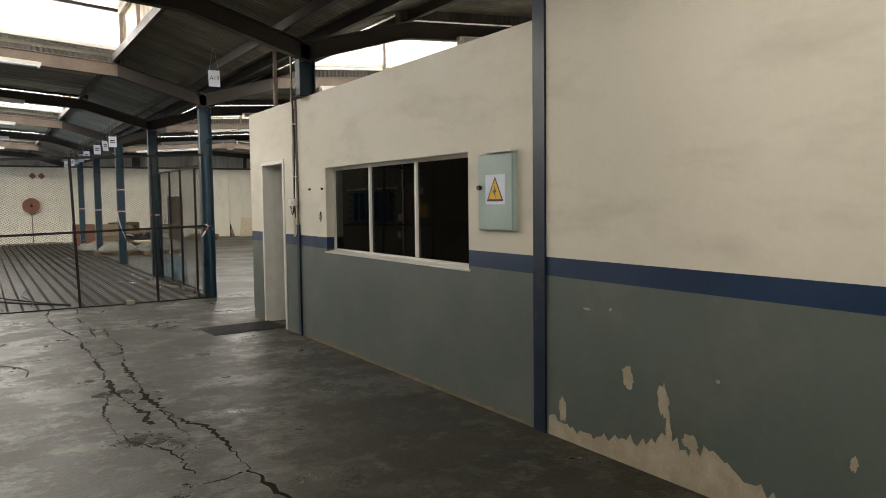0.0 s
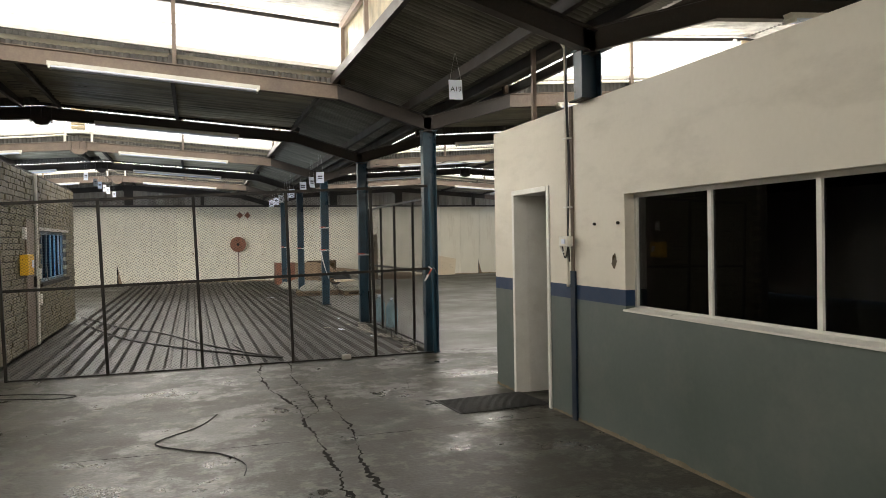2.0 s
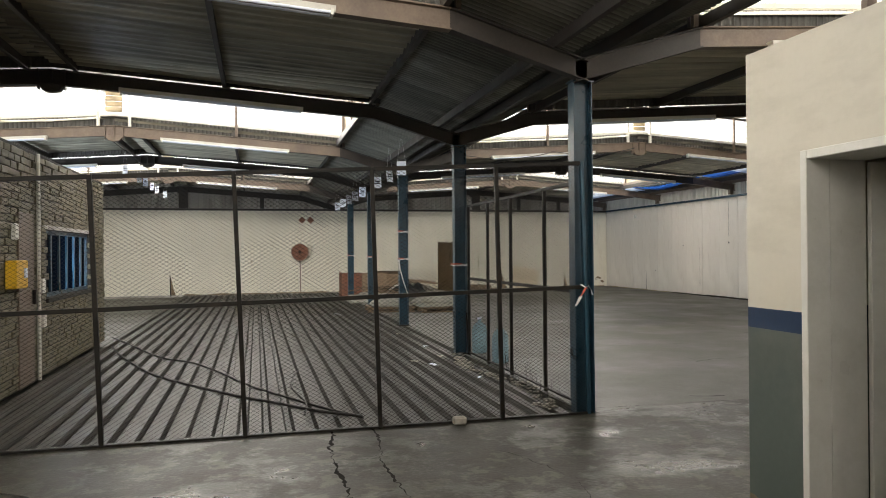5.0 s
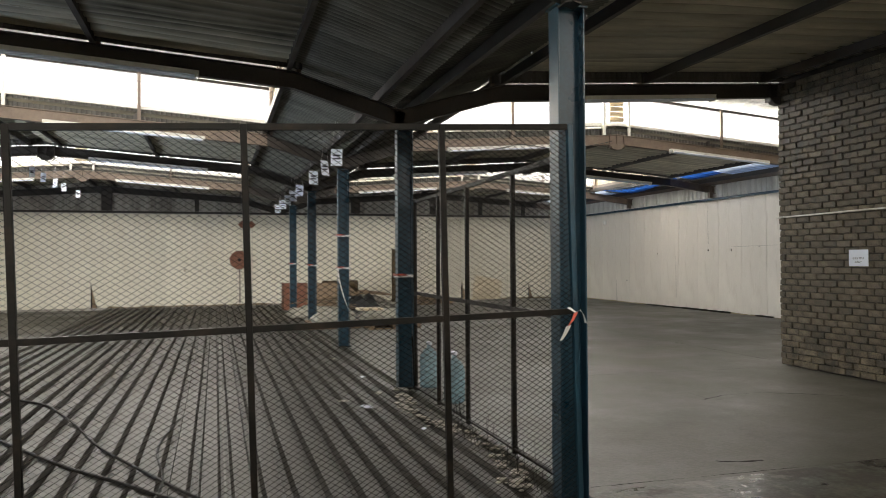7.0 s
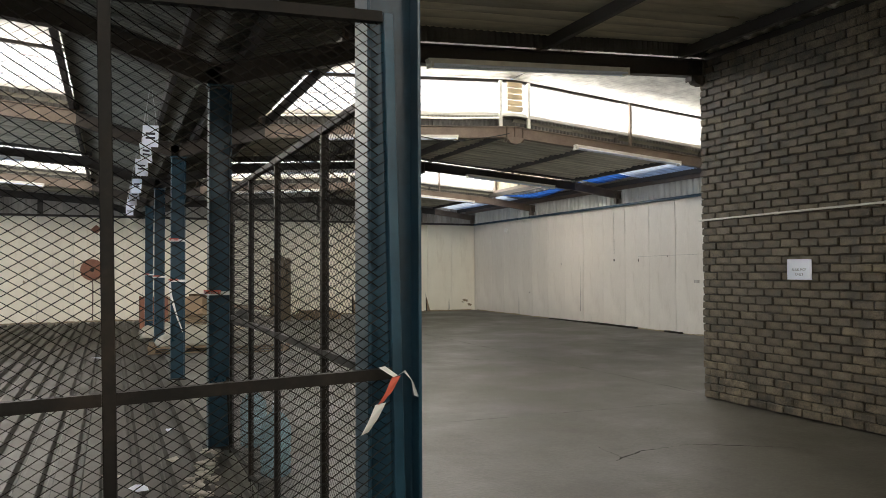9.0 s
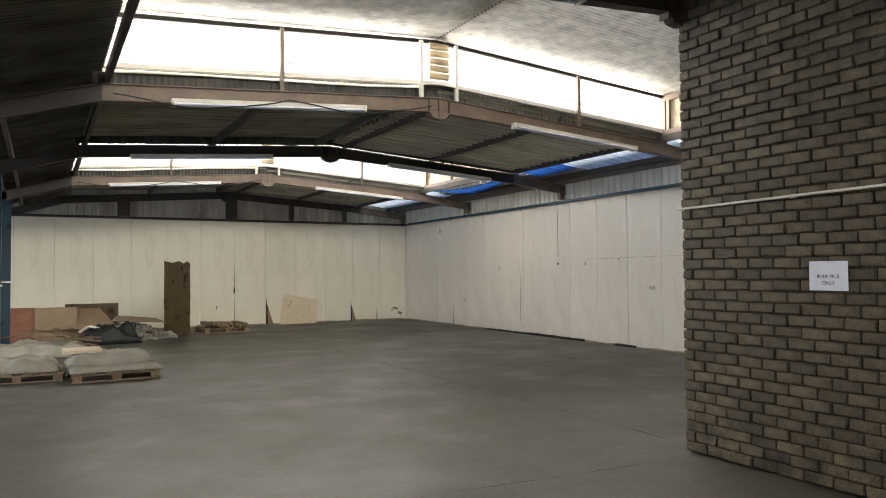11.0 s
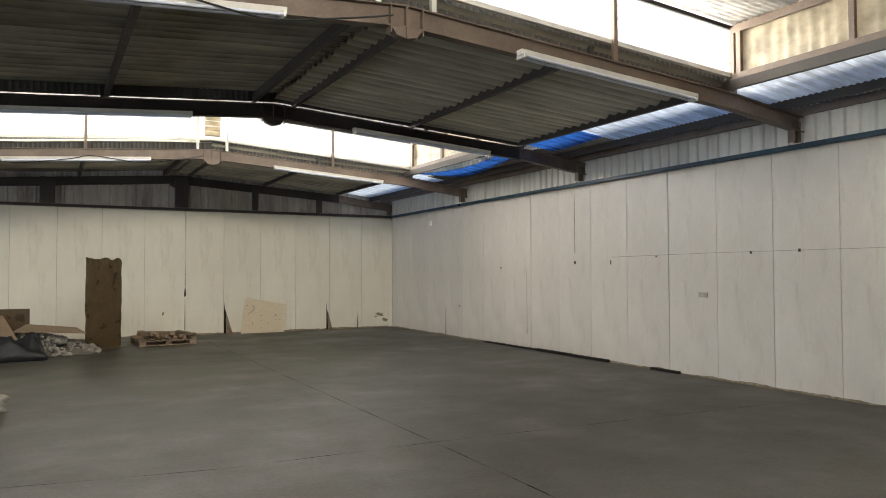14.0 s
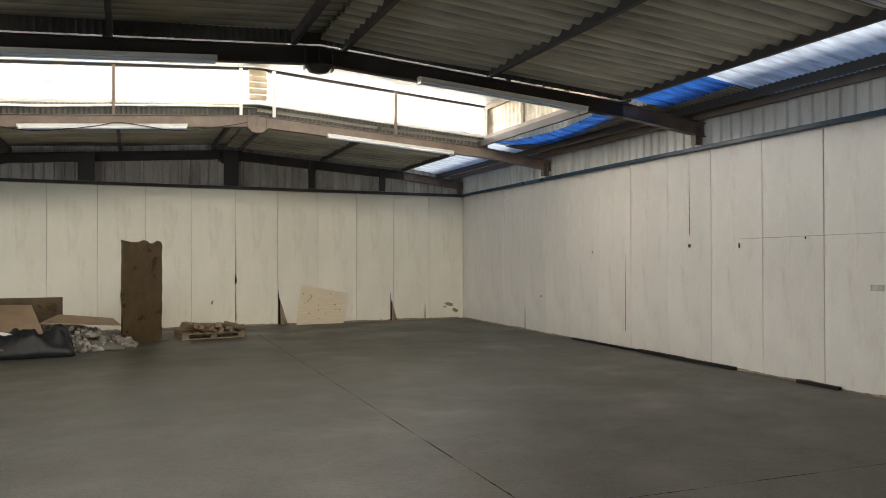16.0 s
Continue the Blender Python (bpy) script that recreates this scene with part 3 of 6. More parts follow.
bm_roof, bm_film, bm_foil, bm_blue, bm_soft = bmnew(), bmnew(), bmnew(), bmnew(), bmnew()
bays = [(WALL_S - 0.2, RAFTERS[0])] + list(zip(RAFTERS, RAFTERS[1:])) + [(RAFTERS[-1], WALL_N + 0.1)]
monitors = [(a, b) for a, b in zip(RAFTERS, RAFTERS[1:]) if round((b - 11.86) / BAY) % 2 == 0 and b > -2]
for y0, y1 in bays:
    raised = any(abs(y0 - a) < 0.1 for a, _ in monitors)
    for apex in (APEX_L, APEX_R):
        for side in (-1, 1):
            if not raised:
                if y0 > 6 and y1 < WALL_N:
                    for oa, ob_ in ((0, 1.1), (1.1, 2.2), (2.2, 3.2), (3.2, 4.3)):
                        low_sheet(bm_soft, apex, side, y0, y1, oa, ob_, 0.20)
                else:
                    low_sheet(bm_foil if y1 > WALL_N and apex == APEX_R else bm_roof, apex, side, y0, y1, 0, 4.3)
            eave = apex == APEX_R and side == 1
            outer = 5.57 if not (eave or (apex == APEX_L and side == -1)) else 6.2
            if eave and 20 < y0 < 21:
                low_sheet(bm_film, apex, side, y0, 23.7, 4.3, outer)
                low_sheet(bm_blue, apex, side, 23.7, y1, 4.3, 5.0)
                low_sheet(bm_roof, apex, side, 23.7, y1, 5.0, outer)
            elif eave and 24 < y0 < 26:
                low_sheet(bm_roof, apex, side, y0, y1, 4.3, 4.42)
                low_sheet(bm_blue, apex, side, y0 + 0.4, y1 - 0.2, 4.42, 4.80)
                low_sheet(bm_roof, apex, side, y0, y1, 4.80, outer)
            else:
                low_sheet(bm_film if eave and y0 > 15 else bm_roof, apex, side, y0, y1, 4.3, outer)
for v in bm_soft.verts:
    v.co.z += 0.010 * math.sin(v.co.y * 5.3 + v.co.x * 1.1) + 0.008 * math.sin(v.co.y * 11.7 - v.co.x * 2.3)
solid("ceiling_hall", bm_soft, ROOF_SOFT, "sagging wavy grey-brown insulation sheet under the hall's roof", "roof", kind="structure", smooth=True)
roof = solid("ceiling", bm_roof, ROOF, "weathered corrugated roof sheeting seen from below", "roof", kind="structure", smooth=True)
film = solid("ceiling_eaves_film", bm_film, FOIL, "creased silver-blue insulation film along the eaves", "roof film", kind="structure", smooth=True)

for v in bm_blue.verts:
    v.co.z += 0.04 * math.sin(v.co.y * 2.1) * math.sin(v.co.x * 9) - (0.17 * math.sin(math.pi * min(1.0, (v.co.y - 25.4) / 3.9)) if v.co.y > 25.4 else 0.0)
solid("ceiling_tarpaulin", bm_blue, FOIL_BLUE, "sagging bright blue tarpaulin over a gap in the eaves", "tarpaulin", kind="structure", smooth=True)
solid("ceiling_foil", bm_foil, FOIL, "crumpled silver insulation foil under the last roof bay", "roof film", kind="structure", smooth=True)

GL0, GL1 = 0.42, 1.00     # glazing foot and head above the rafter's underside
bm_ridge = bmnew()
for y0, y1 in bays:
    raised = any(abs(y0 - a) < 0.1 for a, _ in monitors)
    for apex in (APEX_L, APEX_R):
        zr = rafter_z(0) + (GL1 + 0.075 if raised else SHEET_UP + 0.03)
        for side in (-1, 1):
            bar(bm_ridge, (apex + side * 0.11, y0 - 0.1, zr - 0.004), (apex + side * 0.11, y1 + 0.1, zr - 0.004), 0.24, 0.012, (side * 0.07, 0, 1))
solid("ceiling_ridge_cap", bm_ridge, ROOF, "folded ridge capping along the roof", "roof", kind="structure")
bm_top, bm_cheek = bmnew(), bmnew()
for y0, y1 in monitors:
    for apex in (APEX_L, APEX_R):
        for side in (-1, 1):
            a, b = apex, apex + side * (MON + 0.1)
            za, zb = rafter_z(0) + GL1 + 0.05, rafter_z(4.3) + GL1 + 0.05
            sheet(bm_top, (a, y0 - 0.1, za), (a, y1 + 0.1, za), (b, y1 + 0.1, zb), (b, y0 - 0.1, zb), 56, 0.022)
            x = apex + side * MON
            sheet(bm_cheek, (x, y0, rafter_z(4.3) + SHEET_UP), (x, y1, rafter_z(4.3) + SHEET_UP), (x, y1, zb), (x, y0, zb), 30, 0.015)
solid("ceiling_monitor", bm_top, milky("pale_roof_sheet", (0.62, 0.60, 0.54), 0.20, 0.35), "pale translucent corrugated roof sheets over the roof lights", "roof", kind="structure", smooth=True)
for y0, y1 in monitors:
    for apex in (APEX_L, APEX_R):
        for side in (-1, 1):
            x = apex + side * (MON - 0.045)
            bm = bmnew()
            for z in (rafter_z(4.3) + SHEET_UP + 0.05, rafter_z(4.3) + GL1 - 0.04):
                bar(bm, (x, y0 + 0.05, z), (x, y1 - 0.05, z), 0.05, 0.09)
            for k in range(4):
                y = y0 + 0.12 + (y1 - y0 - 0.24) * k / 3
                box(bm, x - 0.025, y - 0.03, rafter_z(4.3) + SHEET_UP + 0.095, x + 0.025, y + 0.03, rafter_z(4.3) + GL1 - 0.085)
            solid("trim_cheek_frame", bm, STEEL_BROWN, "brown frame round the yellowed end sheeting", "frame", kind="structure")
solid("ceiling_monitor_cheek", bm_cheek, YELLOWED, "yellowed translucent sheeting at the ends of the roof lights", "roof", kind="structure", smooth=True)


def rafter(y, brown):
    # every second rafter takes the darker of two steel colours
    mat_main = STEEL_BROWN if brown else STEEL_DARK_BROWN
    for apex in (APEX_L, APEX_R):
        r = thing("roof_rafter", (apex, y, 3.8), ("pale brown steel roof rafter" if brown else "dark brown steel roof rafter") + " spanning between columns", "rafter", "roof rafters")
        for side in (-1, 1):
            outer = 5.62 if not (apex == APEX_R and side == 1) else 5.92
            # haunches get the darker colour, except the brown ones at the east eaves
            for nm, o0, o1, m in (("beam", 0, 4.3, mat_main), ("haunch", 4.3, outer, STEEL_DARK_BROWN if not (apex == APEX_R and side == 1) else STEEL_BROWN)):
                bm = bmnew()
                hw, t, dp = 0.055, 0.012, DEPTH
                prof = [(0, -hw, 0), (0, hw, 0), (0, hw, t), (0, 0.006, t), (0, 0.006, dp - t), (0, hw, dp - t), (0, hw, dp),
                        (0, -hw, dp), (0, -hw, dp - t), (0, -0.006, dp - t), (0, -0.006, t), (0, -hw, t)]
                east = apex == APEX_R and side == 1
                sweep(bm, prof, pose(side * o0, 0, rafter_z(o0, east) - 3.8), pose(side * o1, 0, rafter_z(o1, east) - 3.8))
                part(nm, bm, m, r)
        bm = bmnew()
        for s in (-1, 1):
            box(bm, s * 0.16 - 0.006, -0.055, -0.07, s * 0.16 + 0.006, 0.055, DEPTH)
        sweep(bm, [(-0.17, 0, 0.0), (0.17, 0, 0.0), (0.10, 0, -0.09), (0, 0, -0.11), (-0.10, 0, -0.09)], pose(0, -0.05, 0), pose(0, 0.05, 0))
        box(bm, -0.012, -0.056, -0.1, 0.012, 0.056, DEPTH)
        part("apex_plate", bm, mat_main, r)


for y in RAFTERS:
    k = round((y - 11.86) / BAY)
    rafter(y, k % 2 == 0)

# purlins, in the low bays and the outer strips
for y0, y1 in bays[1:-1] + [bays[-1]]:
    raised = any(abs(y0 - a) < 0.1 for a, _ in monitors)
    for apex in (APEX_L, APEX_R):
        for o in (-5.3, -4.25, -2.2, -0.3, 0.3, 2.2, 4.25, *((5.25, 5.58) if apex == APEX_R else (5.3,))):
            if raised and abs(o) < 4.2:
                continue
            bm = bmnew()
            z = rafter_z(o, apex == APEX_R and o > 0) + DEPTH + 0.06
            bar(bm, (apex + o, y0, z), (apex + o, y1, z), 0.055, 0.115)
            solid("purlin", bm, STEEL_DARK_BROWN if not (apex == APEX_R and o > 5.5) else STEEL_BROWN, "dark steel purlin under the roof sheeting", "purlin", "roof purlins")

# glazing of the roof monitors
PANE_MAT = FROSTED
for y0, y1 in monitors:
    for apex in (APEX_L, APEX_R):
        for yy, out in ((y1, 1), (y0, -1)):
            w = tagged(new("window_roof_light"), "long sloping roof light of wired glass with steel bars", "roof light", kind="structure")
            w.location = (apex, yy, 3.8)
            for side in (-1, 1):
                zf = lambda o: rafter_z(o) - 3.8
                sl = (rafter_z(4.3) - 3.8) / 4.3
                # upstand below the glass
                bm = bmnew()
                sheet(bm, (0, out * 0.06, DEPTH + 0.02), (side * MON, out * 0.06, sl * MON + DEPTH + 0.02),
                      (side * MON, out * 0.06, sl * MON + GL0), (0, out * 0.06, GL0), 58, 0.012)
                part("upstand", bm, UPSTAND, w)
                for nm, zz, hh in (("sill", GL0, 0.05), ("head", GL1, 0.05)):
                    bm = bmnew()
                    bar(bm, (0, out * 0.02, zz), (side * MON, out * 0.02, sl * MON + zz), 0.05, hh)
                    part(nm, bm, WHITE_TRIM if nm == "sill" else STEEL_DARK, w)
                ob_ = 2.25 if side < 0 or apex == APEX_L else 2.5
                for o in (0.28, ob_, MON - 0.03):
                    bm = bmnew()
                    z = sl * o
                    bar(bm, (side * o, -out * 0.02, z + DEPTH), (side * o, -out * 0.02, z + GL1), 0.05, 0.05)
                    part("mullion", bm, STEEL_BROWN if o > 1 else WHITE_TRIM, w)
                rows = 4
                for o0, o1 in ((0.0, 0.28), (0.28, ob_), (ob_, MON - 0.03)):
                    for k in range(rows):
                        z0 = GL0 + (GL1 - GL0) * k / rows
                        z1 = GL0 + (GL1 - GL0) * (k + 1) / rows + 0.008
                        bm = bmnew()
                        vs = [bm.verts.new(p) for p in ((side * o0, out * 0.035, sl * o0 + z0), (side * o1, out * 0.035, sl * o1 + z0),
                                                        (side * o1, out * 0.02, sl * o1 + z1), (side * o0, out * 0.02, sl * o0 + z1))]
                        bm.faces.new(vs)
                        pane = part("pane", bm, PANE_MAT, w)
                        pane.visible_shadow = False
                if side > 0:
                    for k in range(5):
                        bm = bmnew()
                        zz = GL0 + 0.04 + k * 0.105
                        sweep(bm, [(0, 0.0, 0.0), (0, -out * 0.03, 0.02), (0, -out * 0.03, 0.085), (0, 0.0, 0.098)], pose(-0.15, -out * 0.01, zz), pose(0.15, -out * 0.01, zz))
                        part("louvre_slat", bm, YELLOWED, w)
                for k in range(1, rows):
                    bm = bmnew()
                    zz = GL0 + (GL1 - GL0) * k / rows
                    bar(bm, (0, out * 0.012, zz), (side * (MON - 0.03), out * 0.012, sl * (MON - 0.03) + zz), 0.008, 0.006)
                    part("glazing_strip", bm, STEEL_BROWN, w)
                # daylight in the opening
                la = bpy.data.lights.new("sky_light", "AREA")
                la.shape = "RECTANGLE"
                la.size, la.size_y = MON - 0.05, GL1 - GL0
                la.energy = LIGHT_W * MON * (1.0 if out == 1 else 0.7)
                la.color = (1.0, 0.945, 0.85)
                lo = new("sky_light", la)
                mid = Vector((apex + side * MON / 2, yy + out * 0.10, 3.8 + sl * MON / 2 + (GL0 + GL1) / 2))
                xa = Vector((1, 0, side * sl)).normalized()
                za = Vector((0, out, 0))
                ya = za.cross(xa)
                mm = Matrix((xa, ya, za)).transposed().to_4x4()
                mm.translation = mid
                lo.matrix_world = mm

# ---- columns ----
def column(y, label, z1=3.14, x=COL_X, material=None):
    """H-section column with base and cap plates."""
    c = thing("steel_column", (x, y, -0.012), label, "column", "blue steel columns")
    m = material or STEEL_BLUE
    for a, b in ((-0.095, -0.083), (0.083, 0.095)):
        bm = bmnew()
        box(bm, a, -0.068, 0, b, 0.068, z1)
        bevel(bm, 0.002)
        part("flange", bm, m, c)
    bm = bmnew()
    box(bm, -0.083, -0.005, 0, 0.083, 0.005, z1)
    part("web", bm, m, c)
    bm = bmnew()
    box(bm, -0.11, -0.08, z1, 0.11, 0.08, z1 + 0.014)
    part("cap_plate", bm, m, c)
    bm = bmnew()
    box(bm, -0.125, -0.10, 0, 0.125, 0.10, 0.012)
    part("base_plate", bm, STEEL_DARK, c)
    return c


for k in range(0, 5):
    column(11.86 + BAY * k + (0.13 if k == 0 else 0), "blue-painted steel column with scuffed dark foot" if k else "blue-painted steel column at the corner of the mesh fence", x=COL_X)
column(11.86 - BAY + 0.08, "dark blue steel column rising from the office wall to the roof", z1=3.14 - 2.723, x=3.35).location.z = 2.735
# rafter stubs on the east wall
for y in RAFTERS[5:]:
    s = thing("eaves_stub", (WALL_E - 0.16 - 0.0227 * (WALL_N - y), y, 3.2), "short grey steel stub post on the wall rail", "stub post", "eaves stub posts")
    for a in (-0.06, 0.05):
        bm = bmnew()
        box(bm, a, -0.05, 0, a + 0.01, 0.05, 0.26)
        part("flange", bm, STEEL_BROWN, s)
    bm = bmnew()
    box(bm, -0.05, -0.004, 0, 0.05, 0.004, 0.26)
    part("web", bm, STEEL_BROWN, s)
# gable posts
for x in (-6.2, -5.1, -2.2, 0.6, 3.32, 6.04, 9.0, 10.84, 12.6):
    bm = bmnew()
    w = 0.16 if x in (6.04, 9.0, 3.32, -2.2) else 0.07
    box(bm, x - w, WALL_N - 0.16, 3.2, x + w, WALL_N - 0.06, rafter_z(min(abs(x - APEX_R), abs(x - APEX_L))) + 0.2)
    bevel(bm, 0.005)
    solid("gable_post", bm, STEEL_DARK_BROWN, "dark steel post in the gable cladding", "post", "gable posts")

# ---- office block ----
OX = 3.32
OFF_N, OFF_TOP = 9.50, 2.735
STR0, STR1 = 1.058, 1.18
WIN = (4.28, 6.97, 1.03, 1.92)
DOOR = (8.26, 8.98, 2.03)
T = 0.13


def wall_pieces(bm, z0, z1, y_a, y_b, holes):
    """Wall slab in the plane x = OX cut by holes (y0, y1, z0, z1)."""
    ys = sorted({y_a, y_b, *[h[0] for h in holes], *[h[1] for h in holes]})
    ys = [y for y in ys if y_a <= y <= y_b]
    for a, b in zip(ys, ys[1:]):
        cut = [h for h in holes if h[0] <= a + 1e-6 and h[1] >= b - 1e-6]
        zs = [(z0, z1)]
        for h in cut:
            nz = []
            for p, q in zs:
                if h[2] > p:
                    nz.append((p, min(q, h[2])))
                if h[3] < q:
                    nz.append((max(p, h[3]), q))
            zs = [(p, q) for p, q in nz if q - p > 1e-4]
        for p, q in zs:
            box(bm, OX, a, p, OX + T, b, q)


HOLES = [WIN, (DOOR[0] - 0.05, DOOR[1] + 0.05, -0.01, DOOR[2] + 0.05)]
bm = bmnew()
wall_pieces(bm, STR1, OFF_TOP, 3.50, OFF_N, HOLES)
bmt = bmnew()
box(bmt, OX, WALL_S, STR1, OX + T, 3.38, 5.0)
solid("wall_office_tall", bmt, CREAM, "tall cream wall beside the stanchion with faint smudges", "wall", kind="structure")
bmt = bmnew()
box(bmt, OX + T, OFF_N - T, STR1, 9.0, OFF_N, OFF_TOP)
solid("wall_office_north", bmt, CREAM, "cream end wall of the office block", "wall", kind="structure")
wall_office = solid("wall_office", bm, CREAM, "office wall painted cream above grey with a blue stripe", "wall", kind="structure")
bm = bmnew()
wall_pieces(bm, 0, STR0, 3.50, OFF_N, HOLES)
box(bm, OX, WALL_S, 0, OX + T, 3.38, STR0)
box(bm, OX + T, OFF_N - T, 0, 9.0, OFF_N, STR0)
solid("wall_office_dado", bm, GREY, "grey-painted lower part of the office wall, peeling at the foot", "wall", kind="structure")
bm = bmnew()
wall_pieces(bm, STR0, STR1, 3.50, OFF_N, HOLES)
box(bm, OX, WALL_S, STR0, OX + T, 3.38, STR1)
box(bm, OX + T, OFF_N - T, STR0, 9.0, OFF_N, STR1)
solid("wall_office_stripe", bm, BLUE_STRIPE, "blue painted stripe along the office wall", "wall stripe", kind="structure")
bm = bmnew()
box(bm, OX + T, WALL_S, OFF_TOP - 0.12, WALL_E, OFF_N - T, OFF_TOP - 0.02)
solid("ceiling_office", bm, CREAM, "flat ceiling over the offices", "ceiling", kind="structure")
bm = bmnew()
box(bm, 6.6, WALL_S, 0, 6.7, OFF_N - T, OFF_TOP - 0.12)
solid("wall_office_inner", bm, GREY, "dim inner wall of the office", "wall", kind="structure")

# blue stanchion set in the wall
s = thing("wall_stanchion", (OX, 3.44, 0), "dark blue steel stanchion set in the office wall", "column")
bm = bmnew()
box(bm, -0.015, -0.058, 0, 0.0, 0.058, 4.2)
part("flange", bm, STANCHION, s)
bm = bmnew()
box(bm, 0.0, -0.006, 0, 0.12, 0.006, 4.2)
part("web", bm, STANCHION, s)

# office window
w = tagged(new("window_1"), "three-pane dark office window in a white steel frame", "window", kind="structure")
y0, y1, z0, z1 = WIN
yi = y1 - 0.0
FX = OX + 0.085
bm = bmnew()
for a, b, c, d in ((y0, y1, z1 - 0.03, z1), (y0, y1, z0, z0 + 0.03), (y0, y0 + 0.03, z0, z1), (y1 - 0.03, y1, z0, z1)):
    box(bm, FX, a, c, FX + 0.04, b, d)
part("window_frame", bm, WHITE_TRIM, w)
for f in (0.345, 0.675):
    bm = bmnew()
    y = y0 + (y1 - y0) * f
    box(bm, FX - 0.006, y - 0.018, z0 + 0.03, FX + 0.034, y + 0.018, z1 - 0.03)
    part("mullion", bm, WHITE_TRIM, w)
for a, b in ((0.01, 0.345), (0.345, 0.675), (0.675, 0.99)):
    bm = bmnew()
    box(bm, FX + 0.012, y0 + (y1 - y0) * a + 0.019, z0 + 0.03, FX + 0.018, y0 + (y1 - y0) * b - 0.019, z1 - 0.03)
    part("pane", bm, DARK_GLASS, w)
bm = bmnew()
sweep(bm, [(0.002, 0, 0.002), (0.082, 0, 0.014), (0.082, 0, 0.001), (0.0, 0, -0.012), (-0.012, 0, -0.014), (-0.012, 0, -0.002)], pose(OX - 0.001, y0 - 0.02, z0 + 0.0), pose(OX - 0.001, y1 + 0.02, z0 + 0.0))
part("window_sill", bm, WHITE_TRIM, w)
# flat black sheet added behind the panes to make the window dark
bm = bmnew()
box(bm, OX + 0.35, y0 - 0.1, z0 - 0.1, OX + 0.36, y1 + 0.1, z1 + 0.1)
tagged(part("black_backing", bm, BLACK, w), "flat black sheet behind the glass")

# door
d = tagged(new("door_1"), "white-framed doorway with a pale door standing open inwards", "door", kind="structure")
y0, y1, zt = DOOR
bm = bmnew()
for a, b, c, e in ((y0 - 0.05, y0, 0, zt + 0.05), (y1, y1 + 0.05, 0, zt + 0.05), (y0, y1, zt, zt + 0.05)):
    box(bm, OX - 0.014, a, c, OX + T + 0.01, b, e)
bevel(bm, 0.004)
part("door_frame", bm, WHITE_TRIM, d)
bm = bmnew()
box(bm, OX + T + 0.01, y1, 0, 3.70, y1 + 0.05, zt + 0.05)
box(bm, OX + T + 0.01, y0, zt, 3.70, y1, zt + 0.05)
part("door_lining", bm, WHITE_TRIM, d)
bm = bmnew()
box(bm, 3.715, y1 - 0.03, 0.03, 4.44, y1 + 0.01, zt - 0.01)
bevel(bm, 0.003)
ajar = Matrix.Translation((3.715, y1, 0)) @ pose(0, 0, 0, 0, 0, -13) @ Matrix.Translation((-3.715, -y1, 0))
bm.transform(ajar)
leaf = part("door_leaf", bm, WHITE_TRIM, d)
bm = bmnew()
tube(bm, (4.36, y1 - 0.03, 1.02), (4.36, y1 - 0.085, 1.02), 0.012)
bar(bm, (4.37, y1 - 0.085, 1.02), (4.26, y1 - 0.085, 1.02), 0.016, 0.02)
bm.transform(ajar)
part("handle", bm, STEEL_DARK, leaf)

# ---- mesh fence ----
def fence_panel(name, origin, rz, feet, heads, rails, label):
    """Steel frame of leaning posts (x at the foot and at the head), rails at heights that rise with x, and expanded mesh."""
    f = thing(name, origin, label, "fence", "mesh fence", rz)
    z_bot, z_mid, z_top = rails

    def post_x(i, z):
        return feet[i] + (heads[i] - feet[i]) * z / 2.25

    for i in range(len(feet)):
        bm = bmnew()
        bar(bm, (feet[i], 0, 0.0), (heads[i], 0, z_top(heads[i]) + 0.0175), 0.036, 0.036, (0, 1, 0))
        bevel(bm, 0.003)
        part("post", bm, STEEL_BLUE if feet[i] == 3.39 else STEEL_DARK, f, "blue-painted end stile" if feet[i] == 3.39 else "")
    for nm, zf, h in (("top_rail", z_top, 0.035), ("middle_rail", z_mid, 0.035), ("bottom_rail", z_bot, 0.016)):
        for i in range(len(feet) - 1):
            bm = bmnew()
            za, zb = zf(feet[i]), zf(feet[i + 1])
            bar(bm, (post_x(i, za) + 0.018, 0, za), (post_x(i + 1, zb) - 0.018, 0, zb), 0.032, h)
            part(nm, bm, STEEL_DARK, f)
    # expanded metal: each strand a thin slanted ribbon, thicker where strands meet
    verts, faces = [], []
    cw, ch, t = 0.052, 0.0165, 0.0013
    x0, x1 = min(feet[0], heads[0]), max(feet[-1], heads[-1])
    for j in range(int(2.36 / ch)):
        z = 0.02 + j * ch
        lo, hi = post_x(0, z), post_x(len(feet) - 1, z)
        for i in range(int((x1 - x0) / cw) + 1):
            x = x0 + i * cw + (0.5 * cw if j % 2 else 0)
            if x - cw / 2 < lo or x + cw / 2 > hi or z + ch > z_top(x):
                continue
            for sx in (-1, 1):
                bx, bz = x + sx * cw / 2, z + ch
                dx, dz = bx - x, bz - z
                ln = math.hypot(dx, dz)
                ox, oz = -dz / ln * t, dx / ln * t
                k = len(verts)
                verts += [(x - ox, -0.002, z - oz), (bx - ox, -0.002, bz - oz), (bx + ox, 0.002, bz + oz), (x + ox, 0.002, z + oz)]
                faces.append((k, k + 1, k + 2, k + 3))
    me = bpy.data.meshes.new("mesh")
    me.from_pydata(verts, [], faces)
    me.materials.append(STEEL_DARK)
    ob = new("mesh_infill", me)
    ob.parent = f
    tagged(ob, "diamond expanded-metal mesh", kind="stuff")
    return f


